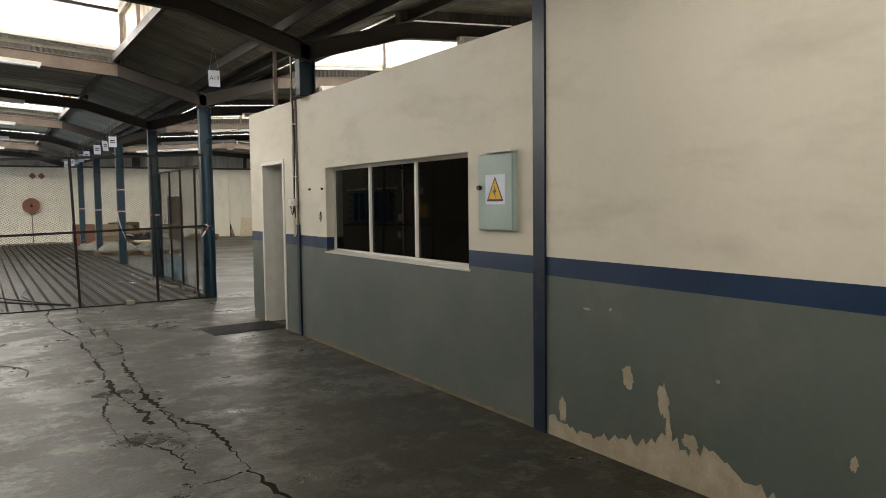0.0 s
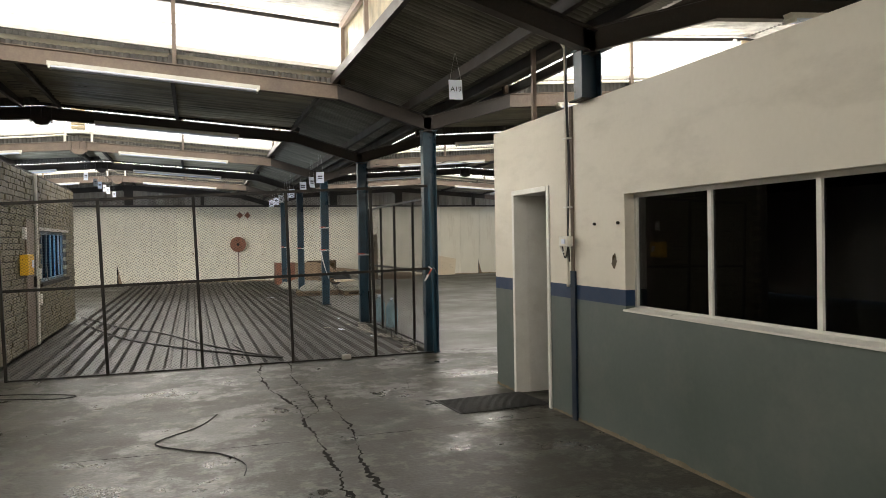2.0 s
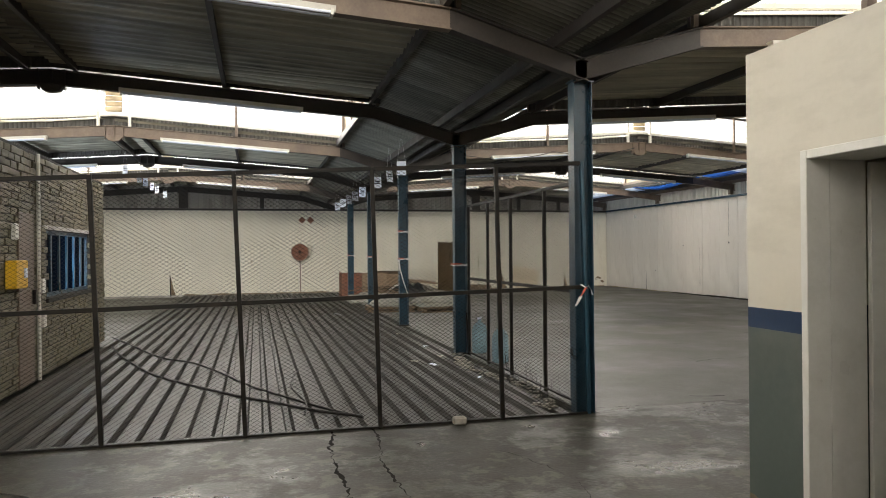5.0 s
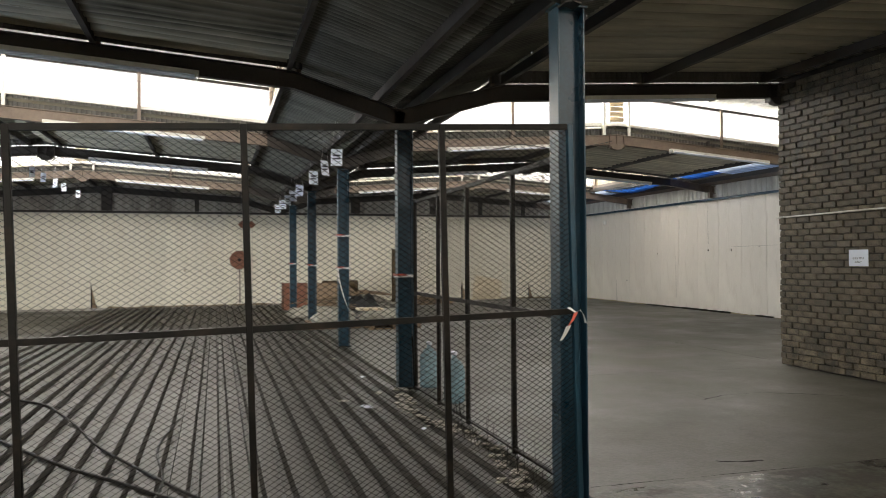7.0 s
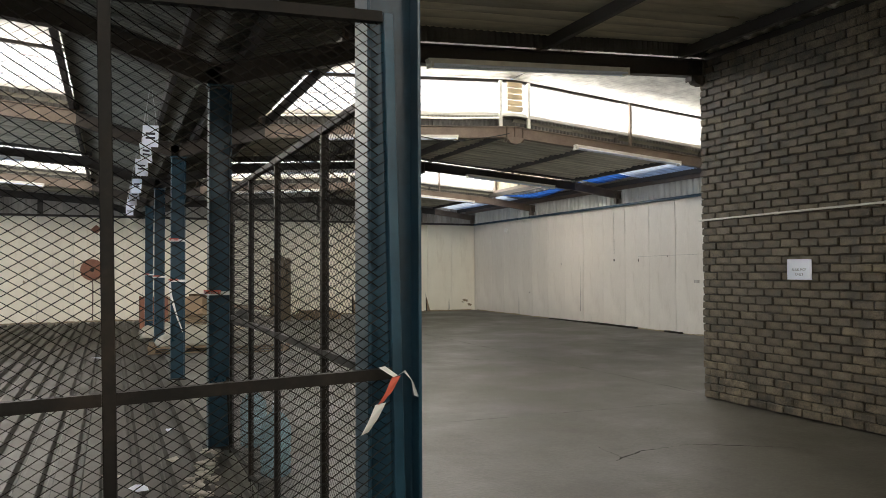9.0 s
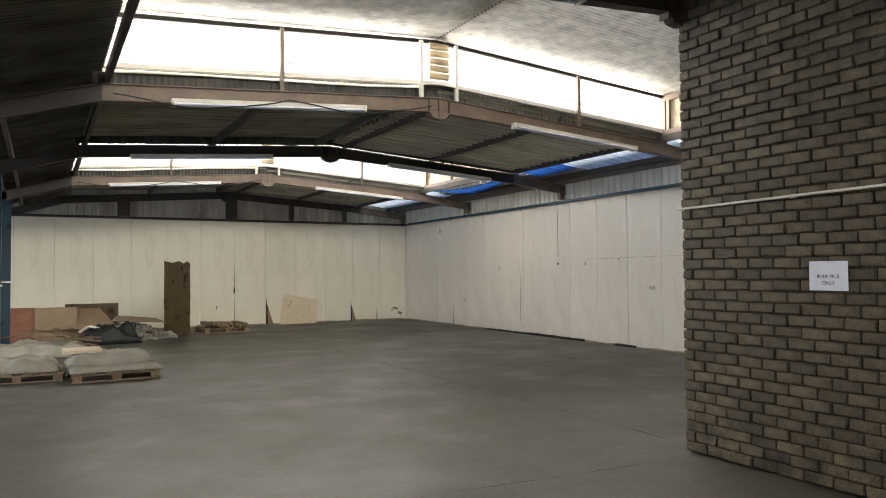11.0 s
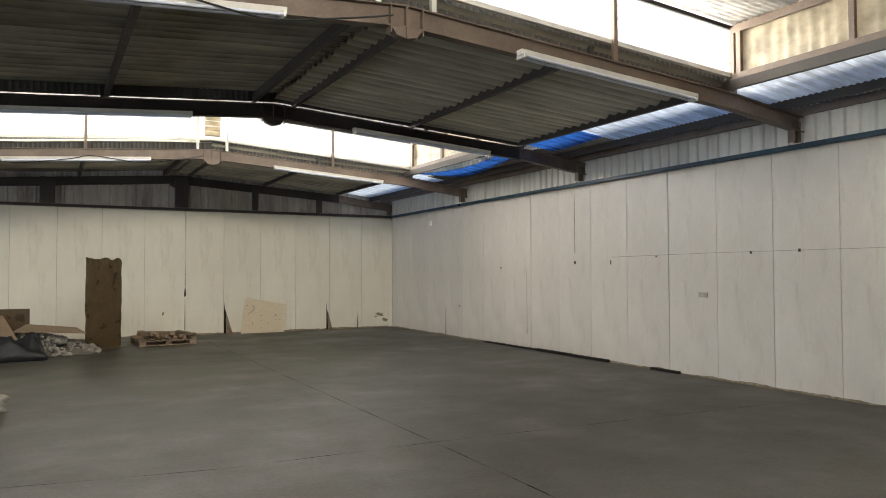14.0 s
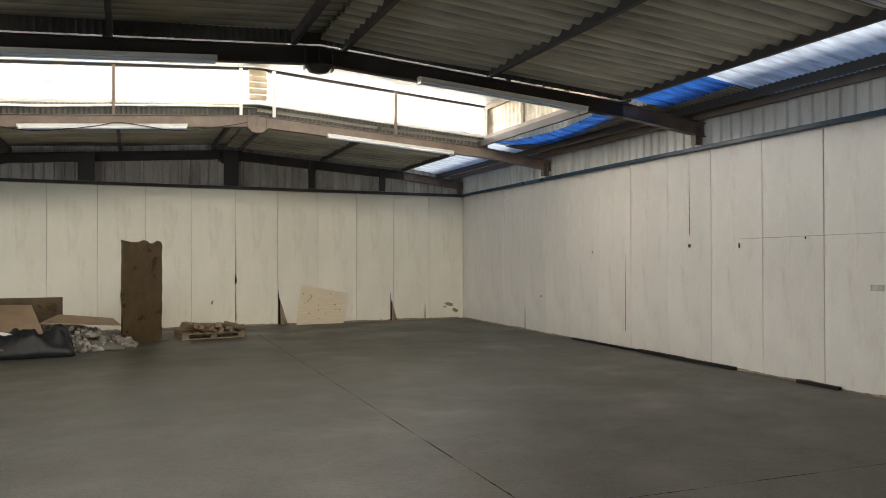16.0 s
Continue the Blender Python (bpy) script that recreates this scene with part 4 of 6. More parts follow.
fence_panel("mesh_fence", (0, 11.90, 0.0), 0, [-1.93, -0.835, 0.272, 1.41, 2.535, 3.39], [-2.00, -0.91, 0.194, 1.35, 2.49, 3.335],
            (lambda x: 0.012, lambda x: 1.115 + 0.023 * x, lambda x: 2.195 + 0.047 * x), "dark steel frame fence with diamond mesh before the deck")
fence_panel("mesh_fence", (3.45, 12.08, -0.012), 90, [0.02, 1.02, 2.12, 3.05, 3.98], [0.02, 1.02, 2.12, 3.05, 3.98],
            (lambda x: 0.04, lambda x: 1.14, lambda x: 2.22), "dark steel frame fence with diamond mesh between two columns")

# ---- brick walls ----
def brick_mesh(lx, ly, lz, material, jit):
    bm = bmnew()
    box(bm, 0, 0, 0, lx, ly, lz)
    for v in bm.verts:
        v.co += Vector([random.uniform(-jit, jit) for _ in range(3)])
    turn = pose(lx / 2, ly / 2, lz / 2, random.uniform(-1.2, 1.2), 0, random.uniform(-1.5, 1.5)) @ pose(-lx / 2, -ly / 2, -lz / 2)
    bm.transform(turn)
    bevel(bm, 0.008)
    for v in bm.verts:
        v.co += Vector([random.uniform(-0.0022, 0.0022) for _ in range(3)])
    return mesh_of("brick", bm, material)


def brick_wall(name, label, x_face, facing, y0, y1, top, material, near, holes=(), light_from=None):
    """Stretcher-bond wall whose face is x = x_face. near(y, z) picks the pieces that stand alone."""
    bm = bmnew()
    back = x_face + 0.018 * facing
    ys = sorted({y0 + 0.02, y1 - 0.02, *[h[0] for h in holes], *[h[1] for h in holes]})
    for a, b in zip(ys, ys[1:]):
        cut = [h for h in holes if h[0] <= a + 1e-6 and h[1] >= b - 1e-6]
        zz = [(0, top)] if not cut else [(0, cut[0][2]), (cut[0][3], top)]
        for p, q in zz:
            box(bm, back, a, p, back + 0.20 * facing, b, q)
    w = solid(name, bm, MORTAR, label, "brick wall", kind="structure")
    L, H, J = 0.216, 0.0782, 0.0083
    full = [brick_mesh(0.09 * facing, L, H, material, 0.004) for _ in range(10)]
    half = [brick_mesh(0.09 * facing, L / 2 - J / 2, H, material, 0.004) for _ in range(3)]
    verts, faces = [], []
    single = 0
    n_c = int(top / (H + J))
    for c in range(n_c):
        z = 0.005 + c * (H + J)
        y = y1 - 0.004
        first = True
        while y > y0:
            ln = L
            mesh = random.choice(full)
            if first and c % 2:
                ln = L / 2 - J / 2
                mesh = random.choice(half)
            first = False
            a = y - ln
            y = a - J
            if a < y0 - 0.06:
                break
            if any(h[0] - 0.05 < a + ln / 2 < h[1] + 0.05 and h[2] - 0.02 < z + H / 2 < h[3] + 0.02 for h in holes):
                continue
            dx = random.uniform(-0.009, 0.009)
            if near(a, z) and single < 300:
                single += 1
                ob = new("brick", mesh)
                ob.parent = w
                ob.location = (x_face + dx * facing, a, z)
            else:
                k = len(verts)
                for v in mesh.vertices:
                    verts.append((v.co.x + x_face + dx * facing, v.co.y + a, v.co.z + z))
                for f in mesh.polygons:
                    faces.append([k + i for i in f.vertices])
    me = bpy.data.meshes.new("bricks")
    me.from_pydata(verts, [], faces)
    me.materials.append(material)
    ob = new("bricks", me)
    ob.parent = w
    tagged(ob, kind="stuff")
    return w


BX, BY1 = 8.90, 16.27
LBX, LB1, LBT = -2.25, 19.65, 2.80
WWIN = (16.05, 18.66, 0.98, 1.86)
bm = bmnew()
box(bm, BX + 0.21, BY1 - 0.22, 0, WALL_E, BY1 - 0.02, 4.6)
solid("wall_store", bm, MORTAR, "dark rear wall of the brick store", "wall", kind="structure")
bm = bmnew()
box(bm, WALL_W, LB1 - 0.24, 0, LBX - 0.21, LB1 - 0.02, LBT)
box(bm, WALL_W, 11.9, LBT - 0.1, LBX - 0.21, LB1, LBT - 0.01)
solid("wall_brick_room", bm, MORTAR, "rear wall and lid of the brick room", "wall", kind="structure")

# ---- office wall fittings ----
def blob(bm, cy, cz, ry, rz, x, n=22, seed=0, ragged=0.3):
    """An irregular flake on the office wall's face."""
    rnd = random.Random(seed)
    ph = [rnd.uniform(0, 6.28) for _ in range(4)]
    ring = []
    for i in range(n):
        a = 2 * math.pi * i / n
        r = 1 + ragged * (0.5 * math.sin(2 * a + ph[0]) + 0.35 * math.sin(5 * a + ph[1]) + 0.3 * math.sin(9 * a + ph[2])) + rnd.uniform(-0.08, 0.08)
        ring.append(bm.verts.new((x, cy + ry * r * math.cos(a), max(0.004, cz + rz * r * math.sin(a)))))
    bm.faces.new(ring)


FLAKE = "bare plaster where the grey paint has peeled off the wall"
for i, (cy, cz, ry, rz) in enumerate(((2.66, 0.52, 0.045, 0.06), (2.40, 0.44, 0.035, 0.10), (2.36, 0.24, 0.02, 0.14), (2.22, 0.26, 0.045, 0.045), (3.22, 0.20, 0.03, 0.09),
                                      (1.36, 0.40, 0.02, 0.03), (1.25, 0.2, 0.015, 0.07), (2.05, 0.62, 0.012, 0.012), (3.0, 0.88, 0.03, 0.008), (2.8, 0.90, 0.014, 0.01),
                                      (6.72, 1.39, 0.0, 0.0))):
    if ry:
        bm = bmnew()
        blob(bm, cy, cz, ry, rz, OX - 0.0025, seed=i)
        solid("trim_peeled_patch", bm, PLASTER, FLAKE, "peeled patch", kind="structure")


def ragged_band(ya, yb, hs, step, seed, material, label, x=OX - 0.003):
    """A band of bare plaster along the wall's foot with a torn upper edge."""
    rnd = random.Random(seed)
    bm = bmnew()
    n = int((yb - ya) / step)
    lo, hi = [], []
    for i in range(n + 1):
        y = ya + (yb - ya) * i / n
        f = i / n * (len(hs) - 1)
        k = min(int(f), len(hs) - 2)
        h = hs[k] + (hs[k + 1] - hs[k]) * (f - k)
        h *= rnd.uniform(0.72, 1.25)
        lo.append(bm.verts.new((x, y, 0.002)))
        hi.append(bm.verts.new((x, y + rnd.uniform(-0.3, 0.3) * step, max(0.006, h))))
    for i in range(n):
        bm.faces.new((lo[i], lo[i + 1], hi[i + 1], hi[i]))
    solid("trim_peeled_band", bm, material, label, "peeled band", kind="structure")


ragged_band(1.2, 3.36, (0.05, 0.10, 0.14, 0.23, 0.22, 0.13, 0.09, 0.14), 0.03, 3, PLASTER, "peeling bare plaster along the foot of the office wall")
ragged_band(3.52, 8.2, (0.02, 0.03, 0.025, 0.035, 0.03, 0.02), 0.04, 4, PLASTER_DUSTY, "thin worn plaster edge along the foot of the office wall")
ragged_band(9.05, 9.5, (0.02, 0.03), 0.04, 5, PLASTER_DUSTY, "thin worn plaster edge along the foot of the office wall")
bm = bmnew()
blob(bm, 6.70, 1.40, 0.035, 0.06, OX + 0.0, seed=12, ragged=0.2)
for v in bm.verts:
    v.co.x -= 0.002
bmesh.ops.translate(bm, vec=(0, 0.42, 0), verts=bm.verts[:])
solid("trim_wall_hole", bm, RUST_BOARD, "chipped brown hole in the wall beside the window", "wall hole", kind="structure")
for y in (7.40, 7.05):
    bm = bmnew()
    tube(bm, (OX + 0.004, y, 1.70), (OX - 0.02, y, 1.70), 0.012)
    solid("wall_plug", bm, STEEL_DARK, "small dark plug in the office wall", "wall plug", "wall plugs")

# electrical box with warning sign
e = thing("electrical_box", (OX, 3.88, 1.615), "pale sea-green steel electrical box on the office wall", "electrical box")
bm = bmnew()
box(bm, -0.035, -0.205, -0.28, 0.0, 0.205, 0.27)
bevel(bm, 0.006)
part("case", bm, DOOR_GREEN, e)
bm = bmnew()
box(bm, -0.05, -0.20, -0.27, -0.036, 0.20, 0.26)
bevel(bm, 0.004)
dr = part("door", bm, DOOR_GREEN, e)
bm = bmnew()
tube(bm, (-0.05, 0.17, 0.03), (-0.075, 0.17, 0.03), 0.017, 12)
part("knob", bm, BLACK, dr, "black turning knob")
bm = bmnew()
box(bm, -0.06, -0.20, 0.275, 0.0, 0.09, 0.29)
part("top_lip", bm, WHITE_TRIM, e)
bm = bmnew()
box(bm, -0.0525, -0.125, -0.09, -0.0505, 0.105, 0.12)
sg = part("warning_label", bm, PAPER, dr, "white label with a yellow warning triangle")


def tri(bm, s, x0, x1, cz):
    sweep(bm, [(0, -s, -s * 0.85), (0, s, -s * 0.85), (0, 0, s * 0.95)], pose(x0, -0.01, cz), pose(x1, -0.01, cz))


bm = bmnew()
tri(bm, 0.098, -0.0535, -0.0526, 0.015)
part("triangle_border", bm, BLACK, dr)
bm = bmnew()
tri(bm, 0.078, -0.0545, -0.0537, 0.013)
part("triangle", bm, YELLOW, dr)
bm = bmnew()
sweep(bm, [(0, 0.012, 0.05), (0, -0.022, -0.005), (0, -0.002, -0.005), (0, -0.012, -0.05), (0, 0.024, 0.008), (0, 0.004, 0.008)], pose(-0.0552, -0.01, 0.0), pose(-0.0547, -0.01, 0.0))
part("lightning_bolt", bm, BLACK, dr)

# stanchion by the door with conduit, cables and switch box
s = thing("wall_stanchion", (OX, 7.76, 0), "dark blue steel stanchion on the office wall beside the door", "column")
bm = bmnew()
box(bm, -0.02, -0.038, 0, -0.001, 0.038, 1.30)
part("lower_flange", bm, STANCHION, s, "dark blue painted lower half")
bm = bmnew()
box(bm, -0.014, -0.012, 1.30, -0.001, 0.030, 2.73)
part("upper_flange", bm, STEEL_BROWN, s, "bare dark upper half")
c = thing("electrical_conduit", (OX - 0.035, 7.80, 1.5), "grubby conduit and cables running up the stanchion to the roof", "conduit")
bm = bmnew()
hose_line(bm, [(0, 0.012, -0.34), (0, 0.012, 1.2), (0.0, 0.012, 1.75), (-0.25, 0.06, 2.1), (-0.6, 0.2, 2.25)], 0.013, 8)
part("pipe", bm, CREAM, c, "cream-smeared conduit pipe")
for k, dy in enumerate((-0.012, 0.002)):
    bm = bmnew()
    pts = [(0.005 - 0.01 * math.sin(i * 0.9 + k), dy + 0.008 * math.sin(i * 1.3 + k * 2), -0.12 + i * 0.19) for i in range(11)] + [(-0.1 - 0.05 * k, dy, 2.0), (-0.45 - 0.1 * k, dy, 2.15)]
    hose_line(bm, pts, 0.007, 6)
    part("cable", bm, BLACK, c)
for z in (0.35, 0.95):
    bm = bmnew()
    box(bm, -0.02, -0.05, z, 0.02, 0.05, z + 0.012)
    part("clip", bm, TUBE_WHITE, c)
j = thing("switch_box", (OX - 0.03, 7.80, 1.56), "small grey-white switch box with looped cables", "switch box")
bm = bmnew()
box(bm, -0.055, -0.085, -0.045, 0.0, 0.085, 0.045)
bevel(bm, 0.008)
part("case", bm, TUBE_WHITE, j)
bm = bmnew()
box(bm, -0.062, -0.035, -0.022, -0.055, 0.02, 0.018)
part("switch", bm, PAPER, j)
for k in range(3):
    bm = bmnew()
    pts = [(-0.03, 0.06 - 0.1 * i / 9 + 0.02 * k, -0.045 - (0.10 - 0.022 * k) * math.sin(math.pi * i / 9)) for i in range(10)]
    hose_line(bm, pts, 0.006)
    part("cable_loop", bm, TUBE_WHITE if k else BLACK, j)
bm = bmnew()
box(bm, OX + 0.05, 8.62, OFF_TOP, OX + 0.09, 8.66, 3.45)
solid("roof_prop", bm, STEEL_BROWN, "thin pale steel prop standing on the office wall", "post")

# door mat
m = thing("door_mat", (2.90, 8.66, 0.0), "worn dark ribbed rubber mat before the office door", "door mat", rz=4)
bm = bmnew()
box(bm, -0.47, -0.30, 0.001, 0.47, 0.30, 0.010)
bevel(bm, 0.003)
part("base", bm, RUBBER, m)
bm0 = bmnew()
box(bm0, -0.45, -0.008, 0.010, 0.45, 0.008, 0.015)
ribm = mesh_of("rib", bm0, RUBBER)
for i in range(16):
    o = new("rib", ribm)
    o.parent = m
    o.location = (0, -0.27 + i * 0.036, 0)


# ---- light fittings ----
def batten(x, y, z, tilt, lit=False):
    b = thing("fluorescent_batten", (x, y, z), "long cream fluorescent batten fixed under the rafter", "light fitting", "fluorescent battens")
    b.matrix_basis = pose(x, y, z, 0, -tilt, 0)
    bm = bmnew()
    sweep(bm, [(0, -0.05, 0), (0, 0.05, 0), (0, 0.035, -0.05), (0, -0.035, -0.05)], pose(-1.22, 0, 0), pose(1.22, 0, 0))
    part("body", bm, TUBE_WHITE, b)
    for yy in (-0.048, 0.048):
        bm = bmnew()
        tube(bm, (-1.18, yy, -0.062), (1.18, yy, -0.062), 0.013, 10)
        part("lamp_tube", bm, PAPER, b)
    for s in (-1, 1):
        bm = bmnew()
        box(bm, s * 1.19 - 0.012, -0.066, -0.085, s * 1.19 + 0.012, 0.066, -0.03)
        part("lamp_holder", bm, TUBE_WHITE, b)
    return b


SL = math.degrees(math.atan(0.30 / 4.3))
proto = batten(0, 0, 0, 0)
first = True
for y in RAFTERS[2:-0 or None]:
    if y > WALL_N - 1:
        continue
    for apex in (APEX_L, APEX_R):
        for s in (-1, 1):
            o = 2.36 if s < 0 else (2.42 if apex == APEX_R else 2.06)
            m4 = pose(apex + s * o, y - 0.09, rafter_z(o) + 0.035, 0, s * SL, 0)
            if first:
                proto.matrix_basis = m4
                first = False
            else:
                copy_thing(proto, m4)


# ---- hanging location signs ----
def sign(x, y, z, text, rz, up, group="hanging bay signs"):
    s = thing("hanging_sign", (x, y, z), "white card bay sign hanging from the roof" + (" lettered " + text if text else ""), "sign", group, rz)
    bm = bmnew()
    box(bm, -0.085, -0.0015, -0.125, 0.085, 0.0015, 0.125)
    for v in bm.verts:
        v.co.y += 0.02 * math.sin(v.co.z * 9)
    part("card", bm, PAPER, s)
    bm = bmnew()
    for a in (-0.07, 0.07):
        tube(bm, (a, 0, 0.12), (a * 0.08, 0, up - z), 0.0016, 5)
    part("string", bm, TAPE, s)
    if text:
        cu = bpy.data.curves.new("lettering", "FONT")
        cu.body = text
        cu.size = 0.085
        cu.align_x, cu.align_y = "CENTER", "CENTER"
        cu.extrude = 0.0008
        tob = new("lettering_source", cu)
        me = bpy.data.meshes.new_from_object(tob)
        bpy.data.objects.remove(tob)
        me.materials.clear()
        me.materials.append(INK)
        t = new("lettering", me)
        t.parent = s
        t.matrix_basis = pose(0, -0.022, 0, 90, 0, 0)
    else:
        bm = bmnew()
        for k in range(2):
            box(bm, -0.05, -0.006, 0.015 - 0.05 * k, 0.05, -0.0035, 0.04 - 0.05 * k)
        part("writing", bm, INK, s)
    return s


sign(2.83, 9.35, 3.17, "A19", -6, 3.62).scale = (0.85, 0.85, 0.85)
for i, (y, z) in enumerate(((18.4, 3.03), (19.6, 3.02), (21.05, 3.02), (23.35, 3.0), (24.7, 3.0), (26.0, 3.0), (27.4, 3.0), (29.0, 3.0))):
    sign(2.9, y, z, "", (-12, 35, 4, -25, 14, 30, -8, 10)[i], 3.60)
for i, y in enumerate((22.2, 24.1, 25.1, 26.3, 27.3, 29.2)):
    sign(-2.3, y, 3.33, "", (-12, 20, 4, -25, 14, 8)[i], 3.82).scale = (0.62, 0.62, 0.8)

bm = bmnew()
tube(bm, (-2.3, 20.66, 3.72), (-2.3, 29.46, 3.72), 0.007, 6)
solid("sign_wire", bm, STEEL_DARK, "thin steel wire strung between rafters for the bay signs", "wire")

# ---- things on the fence and columns ----
def strip(bm, pts, w, twist=0.0):
    prev = None
    for i, p in enumerate(pts):
        p = Vector(p)
        s = Vector((math.cos(twist * i), math.sin(twist * i), 0.15)) * w / 2
        cur = (bm.verts.new(p + s), bm.verts.new(p - s))
        if prev:
            bm.faces.new((prev[0], prev[1], cur[1], cur[0]))
        prev = cur


kn = thing("barrier_tape_knot", (3.34, 11.86, 1.19), "knotted red and white barrier tape tied to the fence rail", "barrier tape")
bm = bmnew()
strip(bm, [(-0.04, 0.0, 0.03), (0.0, -0.02, 0.0), (0.03, -0.02, 0.015), (0.06, -0.01, -0.02), (0.075, -0.01, -0.07)], 0.022, 0.5)
part("loop", bm, TAPE, kn)
bm = bmnew()
strip(bm, [(0.0, -0.025, 0.0), (-0.03, -0.03, -0.05), (-0.055, -0.03, -0.08)], 0.03, 0.3)
part("red_end", bm, TAPE_RED, kn, "red stretch of tape")
bm = bmnew()
strip(bm, [(-0.055, -0.031, -0.08), (-0.08, -0.03, -0.13), (-0.105, -0.025, -0.17)], 0.036, 0.25)
part("white_end", bm, TAPE, kn, "white stretch of tape")


def wrap(k, z, tails):
    y = 11.86 + BAY * k
    w = thing("barrier_tape_wrap", (COL_X, y, z), "red and white barrier tape wound round a column", "barrier tape", "tape on columns")
    for side, mat in ((0, TAPE), (1, TAPE_RED)):
        bm = bmnew()
        h = 0.016
        z0 = side * 0.012
        box(bm, -0.119, -0.104, z0 - h, 0.0 if side else 0.119, -0.1025, z0 + h)
        box(bm, -0.119, -0.104, z0 - h, -0.1175, 0.104, z0 + h)
        part("red_band" if side else "white_band", bm, mat, w)
    if tails:
        bm = bmnew()
        strip(bm, [(-0.12, -0.11, 0), (-0.10, -0.13, -0.2), (-0.02, -0.15, -0.5), (0.06, -0.14, -0.72)], 0.035, 0.4)
        part("tail", bm, TAPE, w)


wrap(1, 1.33, False)
wrap(2, 1.38, True)
wrap(2, 1.95, False)
wrap(3, 1.40, False)
wrap(4, 1.42, False)

# ---- water bottles ----
def bottle(x, y, rz):
    b = thing("water_bottle", (x, y, -0.012), "large empty blue-tinted plastic water bottle on the floor", "water bottle", "water bottles", rz)
    bm = bmnew()
    prof = [(0.11, 0.0), (0.132, 0.012), (0.135, 0.05), (0.128, 0.06), (0.135, 0.075), (0.135, 0.13), (0.126, 0.142), (0.135, 0.155), (0.135, 0.21),
            (0.126, 0.222), (0.135, 0.235), (0.135, 0.31), (0.12, 0.36), (0.07, 0.41), (0.03, 0.43), (0.028, 0.47)]
    lathe(bm, [(r * 0.84, z * 1.1) for r, z in prof], 24)
    part("body", bm, WATER_PLASTIC, b, smooth=True)
    bm = bmnew()
    lathe(bm, [(0.031, 0.508), (0.033, 0.512), (0.033, 0.541), (0.028, 0.546)], 16)
    part("cap", bm, PAPER, b)


bottle(3.66, 16.22, 0)
bottle(3.65, 15.22, 40)

# ---- dirt and wire along the deck's edge ----
bm = bmnew()
rnd = random.Random(5)
for i in range(170):
    y = 12.2 + 4.0 * rnd.random() ** 0.8
    x = 3.22 + rnd.gauss(0, 0.06) + 0.1 * math.sin(y * 2)
    r = rnd.uniform(0.008, 0.035)
    bmesh.ops.create_icosphere(bm, subdivisions=1, radius=r, matrix=Matrix.Translation((x, y, r * 0.5 - 0.02)) @ Matrix.Diagonal((1.4, 1.1, 0.5, 1)))
solid("debris", bm, RUBBLE, "loose grit and broken concrete along the deck's edge", "debris", kind="stuff")
bm = bmnew()
for i in range(26):
    y = 12.15 + i * 0.085 + rnd.uniform(-0.02, 0.02)
    x = 3.26 + rnd.uniform(-0.03, 0.03)
    tube(bm, (x, y, -0.02), (x + rnd.uniform(-0.05, 0.05), y + rnd.uniform(-0.06, 0.06), rnd.uniform(0.10, 0.34)), 0.002, 5)
solid("wire_stubs", bm, STEEL_DARK, "rusty wire ends sticking up along the deck's edge", "wire", kind="stuff")
bm = bmnew()
tube(bm, (3.44, 16.05, -0.012), (3.42, 16.10, 0.62), 0.012)
solid("steel_rod", bm, STEEL_DARK, "thin dark steel rod leaning on the column", "rod")

rnd = random.Random(77)
for i in range(9):
    bm = bmnew()
    s = rnd.uniform(0.03, 0.10)
    x, y = rnd.uniform(2.2, 3.15), rnd.uniform(13.0, 24.0)
    ring = [bm.verts.new((s * math.cos(k) * rnd.uniform(0.5, 1.2), s * math.sin(k) * rnd.uniform(0.5, 1.2), rnd.uniform(0, 0.02))) for k in (0.2, 1.1, 2.3, 3.3, 4.4, 5.4)]
    bm.faces.new(ring)
    o = solid("paper_scrap", bm, PAPER if i % 2 else CLOTH, "torn pale scrap of plastic lying on the deck", "litter", "litter on the deck")
    o.location = (x, y, -0.010)
bm = bmnew()
box(bm, 2.05, 11.80, 0, 2.17, 11.875, 0.07)
bevel(bm, 0.012)
solid("concrete_lump", bm, RUBBLE, "small pale concrete lump at the fence's foot", "concrete lump")

# ---- hoses and cables on the floor ----
def cable(name, pts, r, z, label, material=None):
    bm = bmnew()
    fine = []
    n = len(pts)
    for i in range(n - 1):
        p0, p1, p2, p3 = (Vector((*pts[min(max(k, 0), n - 1)], z)) for k in (i - 1, i, i + 1, i + 2))
        for k in range(6):
            t = k / 6
            fine.append(0.5 * ((2 * p1) + (p2 - p0) * t + (2 * p0 - 5 * p1 + 4 * p2 - p3) * t * t + (3 * p1 - p0 - 3 * p2 + p3) * t ** 3))
    fine.append(Vector((*pts[-1], z)))
    hose_line(bm, fine, r)
    solid(name, bm, material or RUBBER, label, "cable", "floor cables")


cable("cable", [(-1.98, 18.8), (-1.63, 17.5), (-1.13, 16.05), (-0.77, 15.2), (0.05, 13.9), (0.59, 13.2), (0.93, 12.75), (1.32, 12.4)], 0.014, 0.004, "black rubber hose lying across the steel deck")
cable("cable", [(-2.2, 20.1), (-1.76, 19.0), (-1.27, 17.7), (-0.9, 16.9), (-0.51, 16.4), (-0.09, 15.4), (0.3, 14.3), (0.71, 13.45), (1.02, 12.84), (1.32, 12.35)], 0.012, 0.003, "black rubber hose lying across the steel deck")
cable("cable", [(0.9, 15.4), (0.75, 14.2), (0.85, 13.2), (0.8, 12.6)], 0.010, 0.002, "short black cable end on the steel deck")
